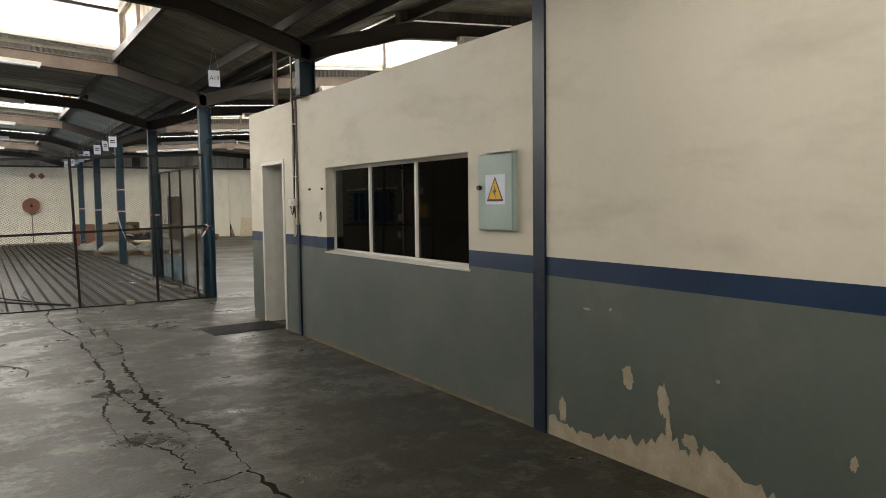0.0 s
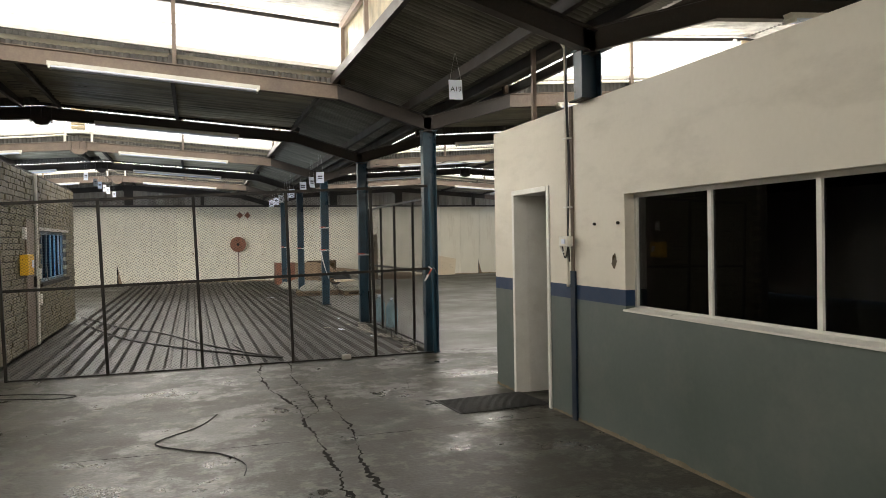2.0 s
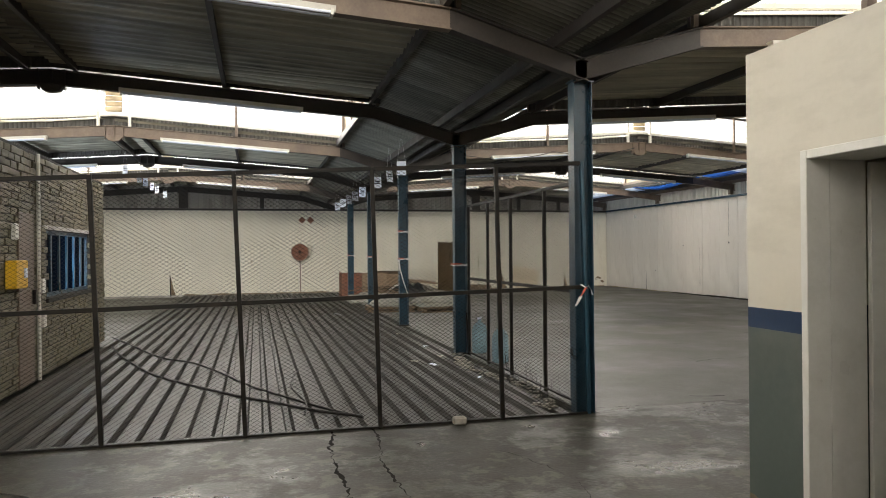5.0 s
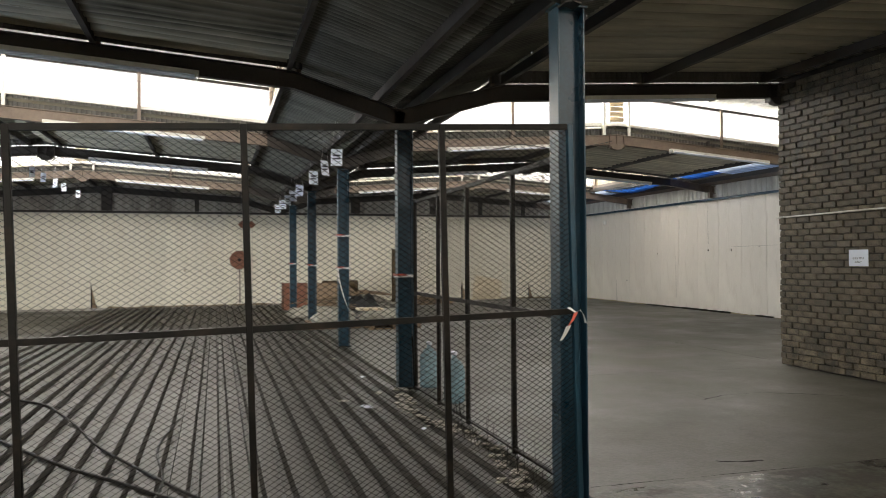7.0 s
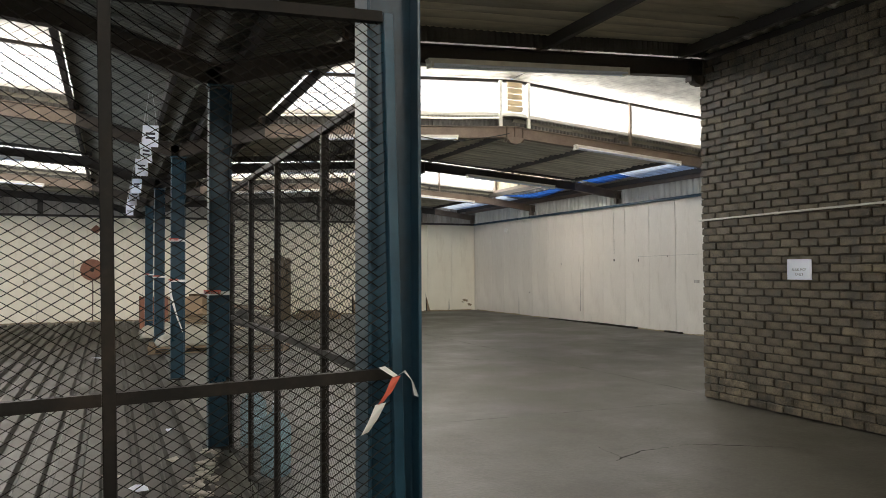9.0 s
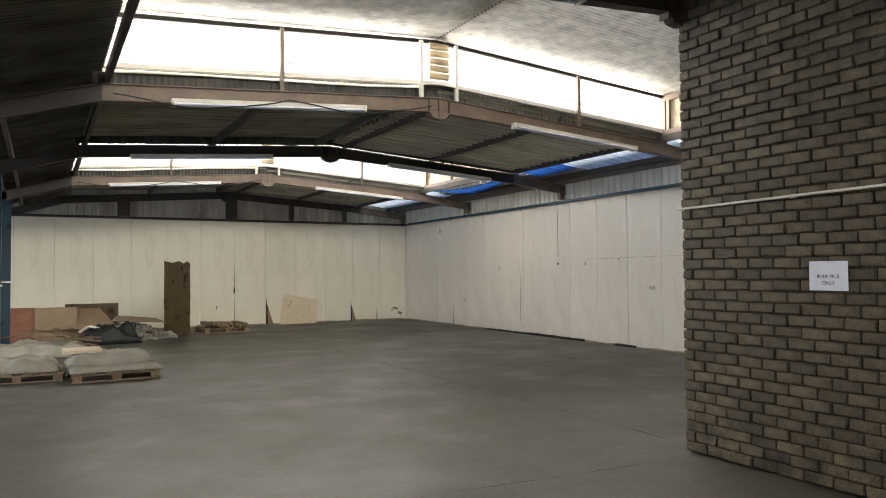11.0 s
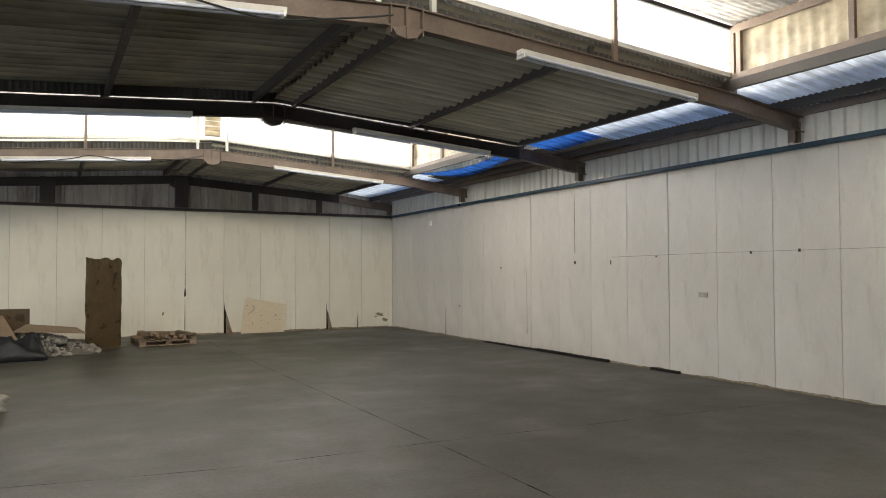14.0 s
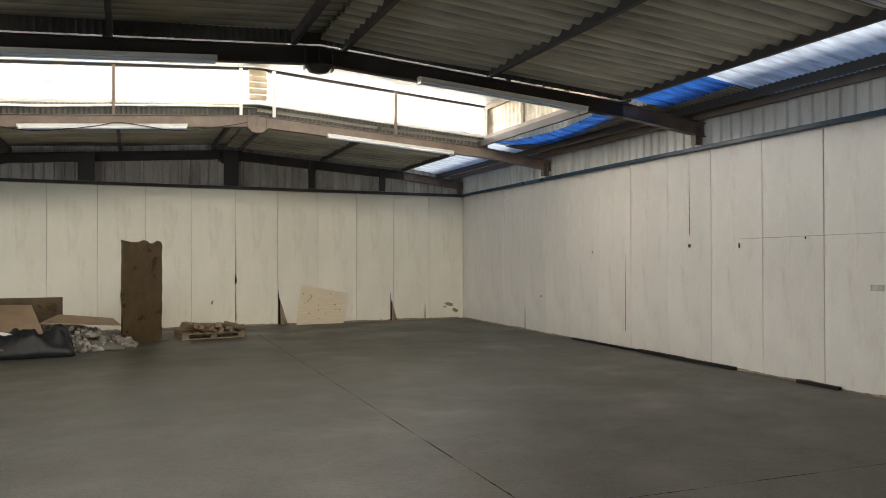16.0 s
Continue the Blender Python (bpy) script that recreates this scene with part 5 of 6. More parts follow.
cable("cable", [(0.36, 9.2), (0.2, 8.8), (-0.1, 8.45), (-0.11, 8.28), (0.12, 8.05), (0.35, 7.86), (0.5, 7.55), (0.48, 7.27)], 0.005, 0.006, "thin black cable lying on the concrete floor")
cable("cable", [(-2.2, 11.15), (-1.6, 11.0), (-1.15, 10.8), (-1.02, 10.66), (-1.2, 10.6), (-1.6, 10.75), (-2.2, 10.9)], 0.005, 0.006, "thin black cable looped on the concrete floor")

# ---- end wall fittings ----
hr = thing("fire_hose_reel", (1.98, WALL_N - 0.12, 1.55), "faded red fire hose reel on the cream end wall", "hose reel")
bm = bmnew()
tube(bm, (0, 0.10, 0), (0, -0.10, 0), 0.30, 28)
part("drum", bm, RED_RUST, hr)
bm = bmnew()
bmesh.ops.create_cone(bm, cap_ends=True, segments=28, radius1=0.32, radius2=0.32, depth=0.012, matrix=Matrix.Translation((0, -0.106, 0)) @ pose(0, 0, 0, 90, 0, 0))
part("front_disc", bm, RED_RUST, hr)
bm = bmnew()
tube(bm, (0, -0.11, 0), (0, -0.14, 0), 0.06, 16)
part("hub", bm, STEEL_DARK, hr)
bm = bmnew()
hose_line(bm, [(0.0, 0.02, -0.30), (0.02, 0.02, -0.5), (0.02, 0.05, -1.5)], 0.02)
part("supply_pipe", bm, STEEL_BROWN, hr)
ar = thing("fire_sign", (2.24, WALL_N - 0.03, 2.77), "small faded red arrow signs above the hose reel", "sign")
for k in range(2):
    bm = bmnew()
    m = pose(-0.16 + 0.32 * k, 0, 0, 0, 45 if k else -45, 0)
    box(bm, -0.10, -0.01, -0.10, 0.10, -0.004, 0.10, m)
    part("sign_plate", bm, RED_RUST, ar)


def tear(x, h, w, y=WALL_N - 0.008):
    """A split in a wall panel with the torn corner bent out."""
    t = tagged(new("trim_wall_tear"), "torn foot of a wall panel with its dark gap", "wall damage", kind="structure")
    t.location = (x, y, 0)
    bm = bmnew()
    rnd = random.Random(int(x * 100))
    n = 8
    ring = [(0, -0.004, 0.0), (w, -0.004, 0.0)] + [(w * (1 - i / n) ** 1.3 * rnd.uniform(0.7, 1.1), -0.004, h * i / n) for i in range(1, n)] + [(0, -0.004, h)]
    bm.faces.new([bm.verts.new(p) for p in ring])
    part("gap", bm, CRACK, t)
    bm = bmnew()
    vs = [bm.verts.new(p) for p in ((w * 0.25, -0.02, 0.01), (w * 0.95, -0.07, 0.01), (w * 0.2, -0.012, h * 0.72))]
    bm.faces.new(vs)
    vs2 = [bm.verts.new(p) for p in ((w * 0.45, -0.03, 0.01), (w * 0.7, -0.06, 0.01), (w * 0.15, -0.014, h * 0.5))]
    bm.faces.new(vs2)
    part("bent_flap", bm, CARTON, t)
    for k in range(3):
        bm = bmnew()
        a, g = w * (0.35 + 0.22 * k), 0.018 + 0.02 * k
        bm.faces.new([bm.verts.new(q) for q in ((a, -g, 0.005), (a + w * 0.16, -g - 0.03, 0.005), (w * 0.22, -0.012, h * (0.62 - 0.15 * k)))])
        part("splinter", bm, RUST_BOARD if k % 2 else WOOD, t)


for x, h, w in ((10.08, 0.82, 0.22), (12.85, 0.73, 0.16), (-2.7, 0.9, 0.2)):
    tear(x, h, w)
for x, y0, y1, w in ((9.12, 0.1, 1.0, 0.016), (9.12, 0.95, 1.25, 0.05), (9.12, 1.2, 1.9, 0.014), (13.78, 0, 0.43, 0.03)):
    bm = bmnew()
    sweep(bm, [(-w / 2, 0, y0), (w / 2, 0, y0 + 0.05), (w * 0.3, 0, (y0 + y1) / 2), (0, 0, y1), (-w * 0.4, 0, (y0 + y1) / 2)], pose(x, WALL_N - 0.014, 0), pose(x, WALL_N - 0.010, 0))
    solid("trim_wall_slit", bm, CRACK, "dark slit where two wall panels have parted", "wall damage", kind="structure")

p = thing("plywood_sheet", (11.1, WALL_N - 0.16, -0.012), "pale plywood sheet leaning against the end wall", "plywood")
bm = bmnew()
sweep(bm, [(-0.62, 0, 0.0), (0.52, 0, 0.0), (0.62, 0, 0.72), (-0.46, 0, 0.93)], Matrix.Identity(4), pose(0, 0.012, 0))
for v in bm.verts:
    v.co.y += v.co.z * 0.14
part("sheet", bm, PLY, p)
rnd = random.Random(31)
for k in range(16):
    bm = bmnew()
    z = rnd.uniform(0.12, 0.72)
    lathe(bm, [(0.016 * rnd.uniform(0.5, 1.2), -0.001), (0.012, 0.002)], 7, pose(rnd.uniform(-0.45, 0.46), 0.14 * z - 0.003, z, 90, 0, 0))
    part("nail_hole", bm, RUST_BOARD, p)

# brown board standing on end
p = thing("brown_panel", (7.10, 31.45, -0.012), "tall brown foil-faced board standing on end by the rubble", "board", rz=38)
bm = bmnew()
box(bm, -0.43, -0.03, 0, 0.43, 0.03, 1.88)
bmesh.ops.subdivide_edges(bm, edges=bm.edges[:], cuts=27, use_grid_fill=True)
for v in bm.verts:
    top = max(0.0, (v.co.z - 1.35) / 0.53)
    q = Vector((v.co.x * 5, v.co.z * 3, 0))
    fold = noise.noise(q * 1.6 + Vector((0, 0, 4))) + 0.5 * noise.noise(q * 4)
    v.co += Vector((noise.noise(v.co * 4) * 0.02, fold * (0.006 + 0.05 * top * top), noise.noise(v.co * 7) * 0.06 if v.co.z > 1.75 else 0))
part("board", bm, RUST_BOARD, p)
bm = bmnew()
sweep(bm, [(-0.42, -0.05, 0.006), (0.46, -0.14, 0.006), (0.60, -0.02, 0.012), (0.40, 0.05, 0.02)], Matrix.Identity(4), pose(0, 0, 0.008))
part("loose_skirt", bm, RUST_BOARD, p, "crumpled brown foil spread at the foot")


# ---- pallets and rubbish ----
def pallet(x, y, rz, label):
    p = thing("wooden_pallet", (x, y, -0.012), label, "pallet", "wooden pallets", rz)
    for i in range(6):
        bm = bmnew()
        a = -0.6 + i * 0.224
        box(bm, a, -0.5, 0.115, a + 0.095, 0.5, 0.137)
        part("top_board", bm, WOOD, p)
    for yy in (-0.45, 0.0, 0.45):
        bm = bmnew()
        box(bm, -0.6, yy - 0.045, 0.093, 0.6, yy + 0.045, 0.115)
        part("runner", bm, WOOD, p)
        bm = bmnew()
        box(bm, -0.6, yy - 0.045, 0.0, 0.6, yy + 0.045, 0.02)
        part("bottom_board", bm, WOOD, p)
        for xx in (-0.53, 0.0, 0.53):
            bm = bmnew()
            box(bm, xx - 0.06, yy - 0.045, 0.02, xx + 0.06, yy + 0.045, 0.093)
            part("block", bm, WOOD, p)
    return p


pallet(5.0, 24.05, 2, "raw wooden pallet under folded tarpaulins")
pallet(3.75, 24.5, -4, "raw wooden pallet under folded tarpaulins")
pallet(8.35, 32.05, 6, "raw wooden pallet heaped with offcuts of timber")


def heap(name, cx, cy, z0, rx, ry, h, material, label, category, seed, rough=0.35, n=26):
    """A soft crumpled heap: folds over a low mound."""
    rnd_o = seed * 3.7
    bm = bmnew()
    grid = {}
    for i in range(n + 1):
        for j in range(n + 1):
            u, v = 2 * i / n - 1, 2 * j / n - 1
            e = max(0.0, 1 - max(abs(u), abs(v)) ** 6)
            f = 0.75 + rough * noise.noise(Vector((u * 2.2 + rnd_o, v * 2.2, 0))) + 0.55 * rough * abs(noise.noise(Vector((u * 6, v * 6 + rnd_o, 3))))
            wob = 1 + 0.08 * noise.noise(Vector((u * 3, v * 3, rnd_o)))
            grid[i, j] = bm.verts.new((cx + rx * u * wob, cy + ry * v * wob, z0 + max(0.003, h * e * f)))
    for i in range(n):
        for j in range(n):
            bm.faces.new((grid[i, j], grid[i + 1, j], grid[i + 1, j + 1], grid[i, j + 1]))
    ring = [grid[i, 0] for i in range(n + 1)] + [grid[n, j] for j in range(1, n + 1)] + [grid[i, n] for i in range(n - 1, -1, -1)] + [grid[0, j] for j in range(n - 1, 0, -1)]
    bm.faces.new(ring[::-1])
    return solid(name, bm, material, label, category, smooth=True)


heap("folded_tarpaulin", 5.02, 24.05, 0.124, 0.64, 0.50, 0.15, CLOTH, "pale folded tarpaulin lying on a pallet", "tarpaulin", 1, 0.15)
heap("folded_tarpaulin", 4.95, 24.1, 0.215, 0.60, 0.42, 0.20, CLOTH, "pale crumpled tarpaulin on top of a folded one", "tarpaulin", 2, 0.4)
heap("folded_tarpaulin", 3.78, 24.5, 0.124, 0.5, 0.45, 0.22, CLOTH, "pale folded tarpaulin lying on a pallet", "tarpaulin", 3, 0.4)
bm = bmnew()
box(bm, 4.3, 24.0, 0.37, 4.85, 24.6, 0.42)
bevel(bm, 0.01)
solid("board_offcut", bm, PLY, "pale board lying on the folded tarpaulins", "board")
heap("rubbish_bag", 5.45, 30.15, -0.012, 0.62, 0.40, 0.40, BAG, "crumpled black plastic rubbish bag against the rubble", "rubbish bag", 4, 0.6)
bm = bmnew()
strip(bm, [(4.75, 29.9, 0.25), (4.95, 29.85, 0.42), (5.15, 29.9, 0.36)], 0.12, 0.2)
solid("barrier_tape_scrap", bm, TAPE, "scrap of striped white tape on the rubbish", "barrier tape")

# rubble: a mound of broken pieces
rb = thing("rubble_heap", (5.6, 31.0, -0.012), "heap of broken pale concrete rubble by the end wall", "rubble")
bm = bmnew()
rnd = random.Random(9)
for i in range(1100):
    u, v = rnd.uniform(-1, 1), rnd.uniform(-1, 1)
    d = math.hypot(u, v)
    if d > 1:
        continue
    h = 0.48 * (1 - d ** 1.6) * rnd.uniform(0.5, 1.0)
    r = rnd.uniform(0.02, 0.085)
    m = pose(u * 1.45, v * 0.75, h, rnd.uniform(0, 360), rnd.uniform(0, 360), rnd.uniform(0, 360)) @ Matrix.Diagonal((r, r * rnd.uniform(0.5, 0.9), r * rnd.uniform(0.35, 0.8), 1))
    vs = bmesh.ops.create_icosphere(bm, subdivisions=1, radius=1, matrix=m)["verts"]
    for q in vs:
        q.co += Vector((rnd.uniform(-1, 1), rnd.uniform(-1, 1), rnd.uniform(-1, 1))) * r * 0.2
tagged(part("rubble", bm, RUBBLE, rb), kind="stuff")
heap("dirt_mound", 5.55, 31.05, -0.012, 1.3, 0.65, 0.20, SOIL, "low mound of grey dirt under the rubble", "dirt", 6, 0.4)


def slab(name, corners, t, material, label, category):
    bm = bmnew()
    lo = [bm.verts.new(Vector(c)) for c in corners]
    hi = [bm.verts.new(Vector(c) + Vector((0, 0, t))) for c in corners]
    bm.faces.new(lo[::-1])
    bm.faces.new(hi)
    for i in range(4):
        bm.faces.new((lo[i], lo[(i + 1) % 4], hi[(i + 1) % 4], hi[i]))
    solid(name, bm, material, label, category)


slab("cardboard_sheet", ((5.5, 30.7, 0.45), (6.75, 30.9, 0.36), (6.6, 31.7, 0.42), (5.7, 31.7, 0.52)), 0.02, CARTON, "flat brown cardboard sheet lying on the rubble", "cardboard")
slab("cardboard_sheet", ((4.3, 30.4, 0.30), (5.6, 30.3, 0.30), (5.3, 31.4, 0.72), (4.2, 31.4, 0.75)), 0.02, CARTON, "large brown cardboard sheet leaning on the rubble", "cardboard")
bm = bmnew()
box(bm, 4.55, 31.9, -0.012, 5.75, 31.95, 0.84)
solid("dark_board", bm, RUST_BOARD, "dark upright board behind the rubble", "board")
sk = thing("rubbish_skip", (4.15, 30.9, -0.012), "faded red panel-sided crate full of rubbish", "crate", rz=0)
for nm, bx in (("front_panel", (-0.95, -0.32, 0, -0.25, -0.28, 0.84)), ("brown_panel", (-0.24, -0.32, 0, 0.62, -0.28, 0.82)), ("side_panel", (-0.95, -0.28, 0, -0.91, 0.5, 0.84)), ("back_panel", (-0.91, 0.46, 0, 0.62, 0.5, 0.8)), ("side_panel", (0.58, -0.28, 0, 0.62, 0.46, 0.8))):
    bm = bmnew()
    box(bm, *bx)
    bevel(bm, 0.005)
    part(nm, bm, RED_RUST if nm in ("front_panel", "side_panel") and bx[0] < -0.2 else CARTON, sk)
heap("rubbish_pile", 4.0, 28.4, -0.012, 0.9, 0.9, 0.22, CLOTH, "flattened pale plastic and paper rubbish", "rubbish", 8, 0.7)
rnd = random.Random(21)
for i in range(20):
    bm = bmnew()
    L = rnd.uniform(0.45, 0.85)
    wd = rnd.uniform(0.035, 0.055)
    box(bm, -L / 2, -wd, -0.032, L / 2, wd, 0.032)
    bevel(bm, 0.006)
    o = solid("timber_offcut", bm, WOOD, "short grey-brown timber offcut on the pallet", "timber", "timber offcuts")
    o.matrix_basis = pose(7.93 + 0.092 * (i % 10) + rnd.uniform(-0.03, 0.03), 32.0 + rnd.uniform(-0.15, 0.15), 0.158 + 0.062 * (i // 10), rnd.uniform(-6, 6), rnd.uniform(-5, 5), rnd.choice((-68, -60, -75, -50, 20, -82)) + rnd.uniform(-8, 8))
for i in range(9):
    bm = bmnew()
    L = rnd.uniform(0.8, 1.7)
    box(bm, -L / 2, -0.03, -0.012, L / 2, 0.03, 0.012)
    o = solid("timber_offcut", bm, WOOD, "loose timber lath lying among the rubbish", "timber", "timber laths")
    o.matrix_basis = pose(4.3 + rnd.uniform(-0.6, 0.6), 29.0 + rnd.uniform(-0.9, 0.9), 0.22 + 0.02 * i, rnd.uniform(-5, 5), rnd.uniform(-8, 8), rnd.uniform(0, 180))

# damp stains and dirt along the feet of the panel walls
def wall_foot(name, label, ya, yb, fixed, along, hs, seed, material):
    rnd = random.Random(seed)
    bm = bmnew()
    n = int((yb - ya) / 0.05)
    prev = None
    for i in range(n + 1):
        s = ya + (yb - ya) * i / n
        h = max(0.004, hs * (0.5 + 0.9 * noise.noise(Vector((s * 1.7, seed, 0))) + 0.4 * noise.noise(Vector((s * 9, seed, 2)))) + rnd.uniform(0, 0.006))
        p, q = ((s, fixed, -0.012), (s, fixed, h)) if along == "x" else ((fixed(s), s, -0.012), (fixed(s), s, h))
        cur = (bm.verts.new(p), bm.verts.new(q))
        if prev:
            bm.faces.new((prev[0], cur[0], cur[1], prev[1]))
        prev = cur
    solid(name, bm, material, label, "dirt line", kind="structure")


wall_foot("trim_dirt_north", "brown dirt line along the foot of the end wall", -2.2, 14.7, WALL_N - 0.009, "x", 0.045, 3, STAIN)
wall_foot("trim_dirt_east", "brown dirt line along the foot of the side wall", 16.4, 33.8, lambda y: WALL_E - 0.0227 * (WALL_N - y) - 0.009, "y", 0.03, 5, STAIN)
for i, (x, z, rx, rz) in enumerate(((14.45, 0.36, 0.10, 0.05), (14.62, 0.20, 0.07, 0.06), (14.33, 0.30, 0.05, 0.02), (8.6, 0.55, 0.02, 0.05), (0.2, 1.2, 0.03, 0.05), (3.0, 1.1, 0.03, 0.04))):
    bm = bmnew()
    blob(bm, 0, z, rx, rz, 0, seed=40 + i, ragged=0.5)
    for v in bm.verts:
        v.co = Vector((x + v.co.y, WALL_N - 0.0085, v.co.z))
    solid("trim_damp_stain", bm, STAIN, "brown damp stain on the cream wall panels", "stain", kind="structure")

# cables slung along two rafters
for y in (RAFTERS[6], RAFTERS[8]):
    bm = bmnew()
    pts = []
    for i in range(25):
        x = -4.2 + 4.0 * i / 24
        pts.append((APEX_R + x, y - 0.16 - 0.02 * math.sin(i * 0.6), rafter_z(x) + 0.06 - 0.13 * math.sin(math.pi * (i % 12) / 12) + 0.01 * math.sin(i)))
    hose_line(bm, pts, 0.009)
    solid("slung_cable", bm, BLACK, "dark cable slung in loops along the rafter", "cable", "slung cables")

# ---- east wall fittings ----
def on_east(y):
    return WALL_E - 0.0227 * (WALL_N - y)


for y0, y1, h in ((24.45, 25.6, 0.045), (25.5, 26.6, 0.05), (26.6, 28.6, 0.035), (22.8, 23.4, 0.04)):
    bm = bmnew()
    x = on_east((y0 + y1) / 2)
    bar(bm, (x - 0.05, y0, h / 2 - 0.012), (x - 0.03, y1, h / 2 - 0.012), 0.06, h)
    solid("loose_skirting", bm, STEEL_DARK, "dark loose strip lying along the wall's foot", "skirting", "loose skirting strips")
for y, z, w, h in ((21.48, 1.82, 0.03, 0.04), (20.73, 1.83, 0.03, 0.04), (25.4, 1.73, 0.05, 0.05), (22.34, 1.21, 0.16, 0.07), (24.4, 1.72, 0.02, 0.07), (23.3, 1.8, 0.02, 0.03), (28.0, 1.65, 0.03, 0.03), (29.9, 0.75, 0.03, 0.04)):
    bm = bmnew()
    x = on_east(y)
    box(bm, x - 0.012, y - w / 2, z - h / 2, x + 0.003, y + w / 2, z + h / 2)
    bevel(bm, 0.003)
    solid("wall_bracket", bm, STEEL_DARK_BROWN if w < 0.1 else CLADDING, "small dark fixing screwed to the white wall panels", "wall fixing", "wall fixings")
for y, z0, z1, w in ((30.6, 0, 0.75, 0.03), (25.40, 1.9, 3.0, 0.009), (27.0, 0.3, 1.6, 0.008)):
    bm = bmnew()
    x = on_east(y) - 0.008
    sweep(bm, [(0, -w / 2, z0), (0, w / 2, z0), (0, w * 0.2, (z0 + z1) / 2), (0, 0, z1), (0, -w * 0.3, (z0 + z1) / 2)], pose(x, y, 0), pose(x + 0.004, y, 0))
    solid("trim_wall_slit", bm, CRACK, "dark slit where two wall panels have parted", "wall damage", kind="structure")
bm = bmnew()
for y0, y1 in ((16.4, 19.6), (19.6, 22.2), (22.2, 24.4)):
    bar(bm, (on_east(y0) - 0.006, y0, 1.83), (on_east(y1) - 0.006, y1, 1.81 if y1 > 24 else 1.83), 0.006, 0.008)
solid("trim_panel_joint", bm, CLADDING, "level joint line across the wall panels", "panel joint", kind="structure")
bx = thing("wall_detector", (on_east(31.4) - 0.03, 31.4, 2.82), "small white detector high on the side wall", "detector")
bm = bmnew()
box(bm, -0.05, -0.05, -0.07, 0.03, 0.05, 0.07)
bevel(bm, 0.015)
part("case", bm, TUBE_WHITE, bx)
# ---- brick store fittings ----
nt = thing("paper_notice", (BX - 0.008, 14.92, 1.505), "white paper notice reading bulk pick only on the brick wall", "notice")
bm = bmnew()
box(bm, -0.004, -0.145, -0.105, 0.0, 0.145, 0.105)
part("sheet", bm, PAPER, nt)
for k, txt in enumerate(("BULK PICK", "ONLY")):
    cu = bpy.data.curves.new("lettering", "FONT")
    cu.body = txt
    cu.size = 0.036
    cu.align_x, cu.align_y = "CENTER", "CENTER"
    cu.extrude = 0.0004
    tob = new("lettering_source", cu)
    me = bpy.data.meshes.new_from_object(tob)
    bpy.data.objects.remove(tob)
    me.materials.clear()
    me.materials.append(INK)
    t = new("lettering", me)
    t.parent = nt
    t.matrix_basis = pose(-0.0048, 0.0, -0.005 - 0.047 * k, 90, 0, -90)
cp = thing("wall_conduit", (BX - 0.02, 16.1, 2.085), "white-painted conduit pipe along the brick wall", "conduit")
bm = bmnew()
tube(bm, (0, 0.18, 0), (0, -6.5, 0.08), 0.011, 10)
part("pipe", bm, TUBE_WHITE, cp)
for k in range(5):
    bm = bmnew()
    tube(bm, (0, -0.9 - k * 1.2, 0.012 * (0.9 + k * 1.2)), (0, -0.94 - k * 1.2, 0.012 * (0.94 + k * 1.2)), 0.016, 10)
    part("coupling", bm, TUBE_WHITE, cp)

# ---- brick room fittings ----
w = tagged(new("window_2"), "barred window with blue steel bars in the brick room", "window", kind="structure")
y0, y1, z0, z1 = WWIN
bm = bmnew()
for a, b, c0, d0 in ((y0, y1, z1 - 0.05, z1), (y0, y1, z0, z0 + 0.05), (y0, y0 + 0.05, z0 + 0.05, z1 - 0.05), (y1 - 0.05, y1, z0 + 0.05, z1 - 0.05)):
    box(bm, LBX - 0.13, a, c0, LBX - 0.07, b, d0)
part("window_frame", bm, STEEL_BLUE, w)
for k in range(1, 6):
    y = y0 + (y1 - y0) * k / 6
    bm = bmnew()
    box(bm, LBX - 0.095, y - 0.03, z0, LBX - 0.07, y + 0.03, z1)
    part("bar", bm, STEEL_BLUE, w)
for k in range(3):
    bm = bmnew()
    a = y0 + 0.05 + (y1 - y0 - 0.1) * k / 3
    box(bm, LBX - 0.112, a, z0 + 0.05, LBX - 0.106, a + (y1 - y0 - 0.1) / 3 - 0.02, z1 - 0.05)
    part("pane", bm, FROSTED_BLUE, w).visible_shadow = False
bm = bmnew()
box(bm, LBX - 0.10, y0 - 0.1, z0 - 0.06, LBX + 0.03, y1 + 0.1, z0 - 0.005)
part("window_sill", bm, MORTAR, w)
bm = bmnew()
box(bm, LBX - 0.03, y0 - 0.2, z1 + 0.01, LBX + 0.012, y1 + 0.2, z1 + 0.06)
part("lintel", bm, CLADDING, w)
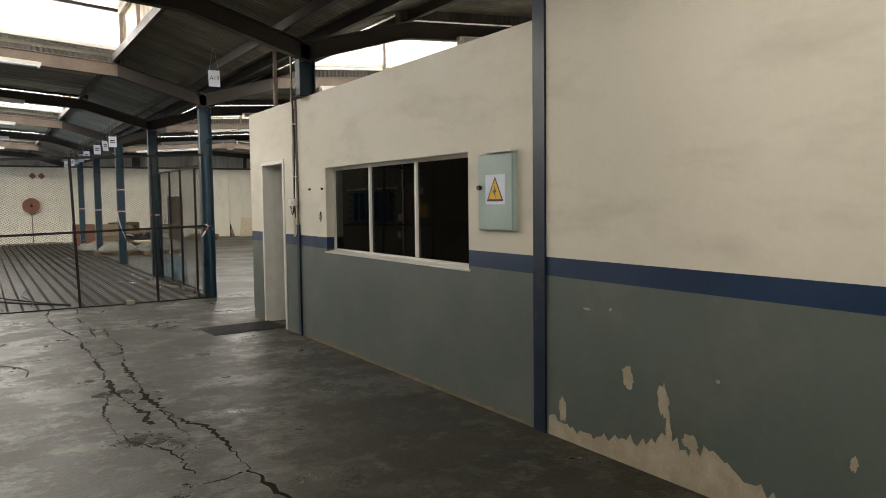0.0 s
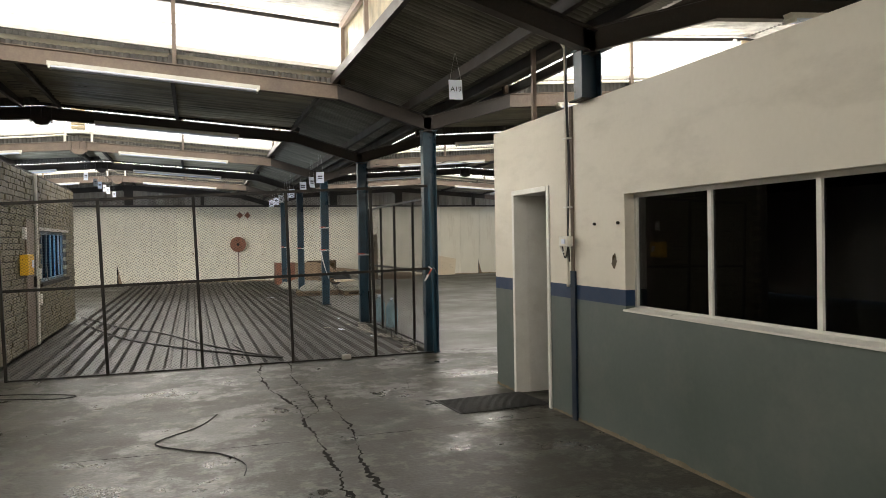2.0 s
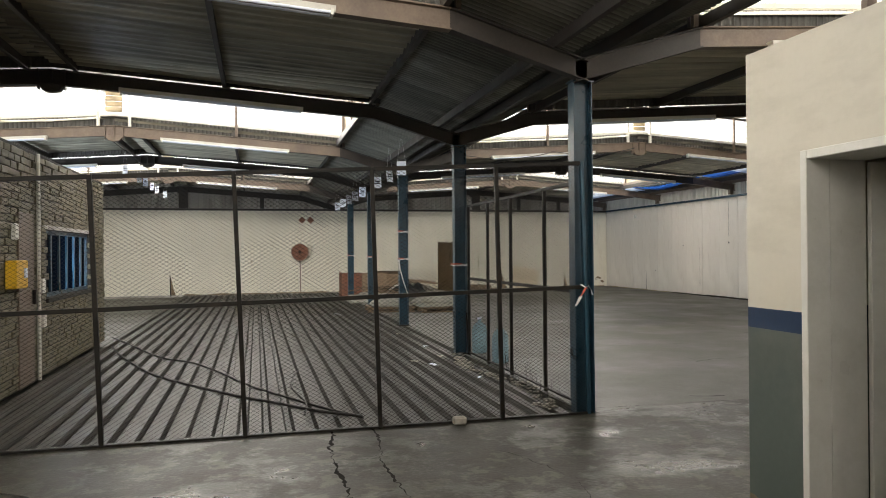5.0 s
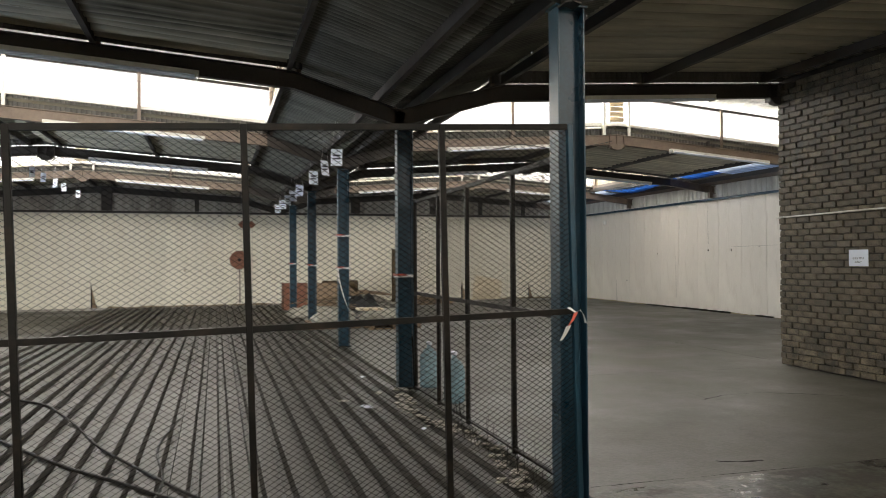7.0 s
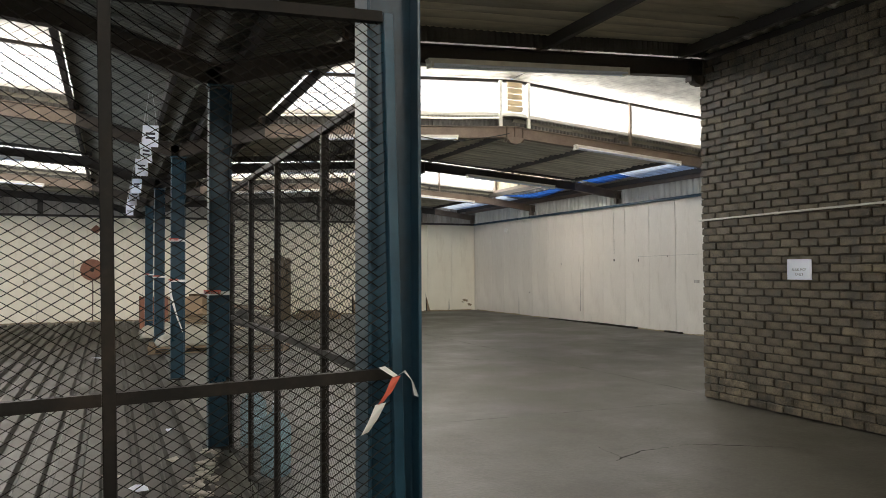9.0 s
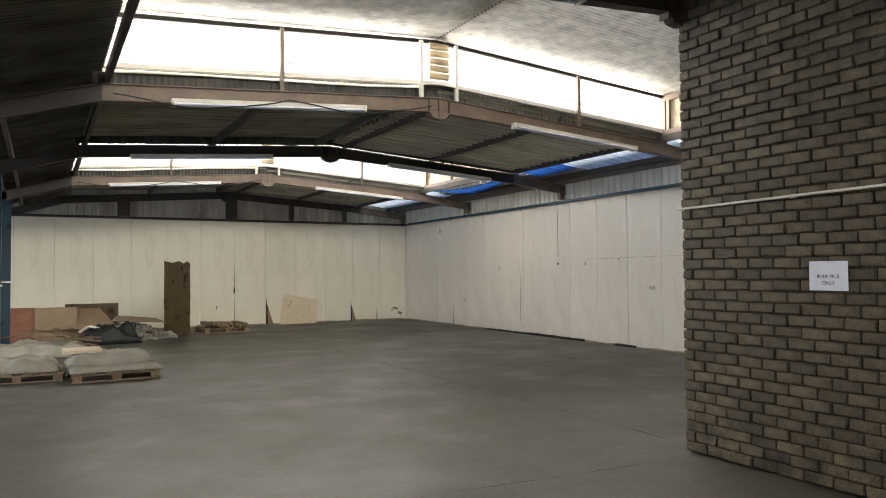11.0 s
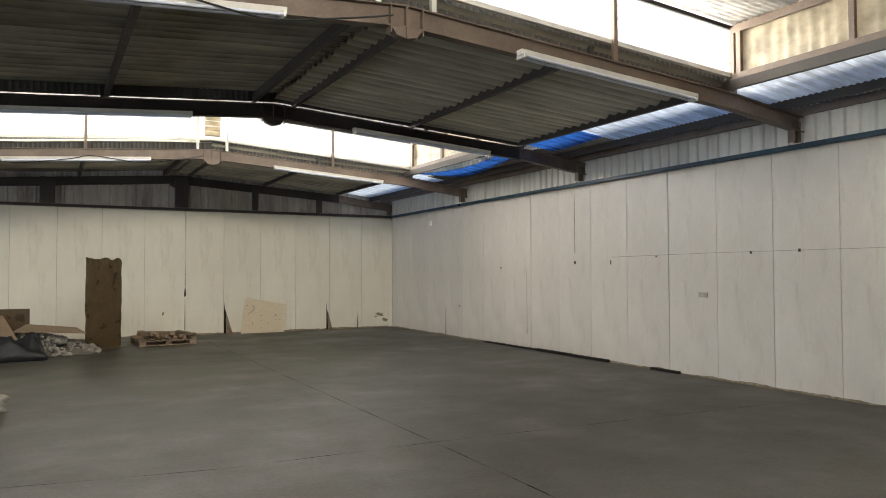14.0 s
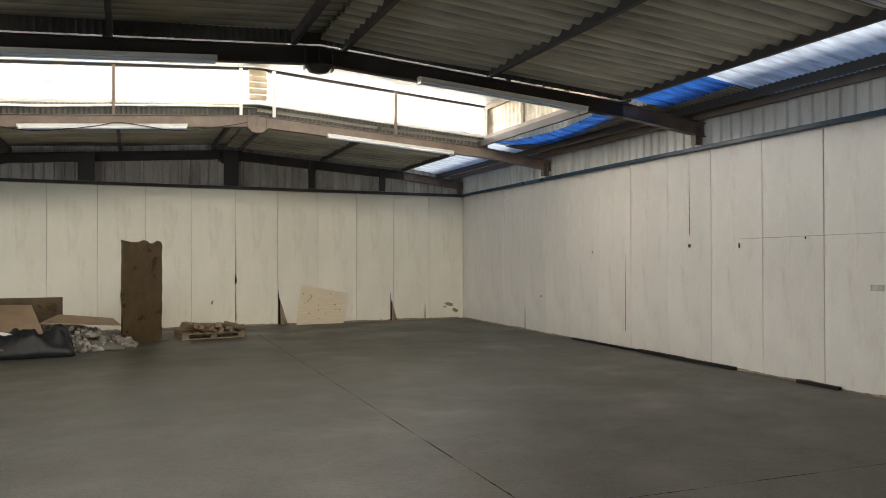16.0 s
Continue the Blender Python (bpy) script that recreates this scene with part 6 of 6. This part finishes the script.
la = bpy.data.lights.new("window_daylight", "AREA")
la.shape = "RECTANGLE"
la.size, la.size_y = 0.8, 2.3
la.energy = 260
la.color = (0.72, 0.85, 1.0)
lo = new("window_daylight", la)
lo.matrix_world = look((LBX - 0.3, (y0 + y1) / 2, (z0 + z1) / 2), (LBX + 3, (y0 + y1) / 2, (z0 + z1) / 2))
d = tagged(new("door_2"), "narrow brown steel door in the brick room's wall", "door", kind="structure")
bm = bmnew()
box(bm, LBX - 0.02, 14.80, 0, LBX + 0.015, 15.38, 2.03)
bevel(bm, 0.005)
part("door_leaf", bm, STEEL_BROWN, d)
bm = bmnew()
box(bm, LBX + 0.015, 15.30, 0.95, LBX + 0.05, 15.33, 1.12)
part("handle", bm, STEEL_DARK, d)
yb = thing("yellow_switch_box", (LBX, 14.55, 1.33), "yellow enamelled switch box on the brick wall", "switch box")
bm = bmnew()
box(bm, 0.002, -0.2, -0.16, 0.12, 0.2, 0.15)
bevel(bm, 0.01)
part("case", bm, YELLOW, yb)
bm = bmnew()
box(bm, 0.12, 0.05, -0.05, 0.135, 0.13, 0.06)
part("switch", bm, PAPER, yb)
for y, z in ((14.62, 1.8), (15.68, 1.15), (15.72, 0.72)):
    bm = bmnew()
    box(bm, LBX + 0.001, y - 0.06, z - 0.09, LBX + 0.05, y + 0.06, z + 0.09)
    bevel(bm, 0.008)
    solid("wall_socket", bm, TUBE_WHITE, "small white electrical box on the brick wall", "socket", "sockets")
bm = bmnew()
tube(bm, (LBX + 0.03, 15.52, 0), (LBX + 0.03, 15.52, 2.78), 0.022, 10)
solid("down_pipe", bm, TUBE_WHITE, "thin pale pipe running up the brick wall", "pipe")

# ---- brickwork ----
brick_wall("wall_brick_store", "dark grey-brown painted brick wall", BX, 1, 9.5, BY1, 4.05, BRICK, lambda y, z: y > 14.3 and 0.35 < z < 2.6)
brick_wall("wall_brick_room_face", "buff-brown painted brick wall with a barred window", LBX, -1, 11.9, LB1, LBT, BRICK_W, lambda y, z: 12.0 < y < 14.3, [WWIN])
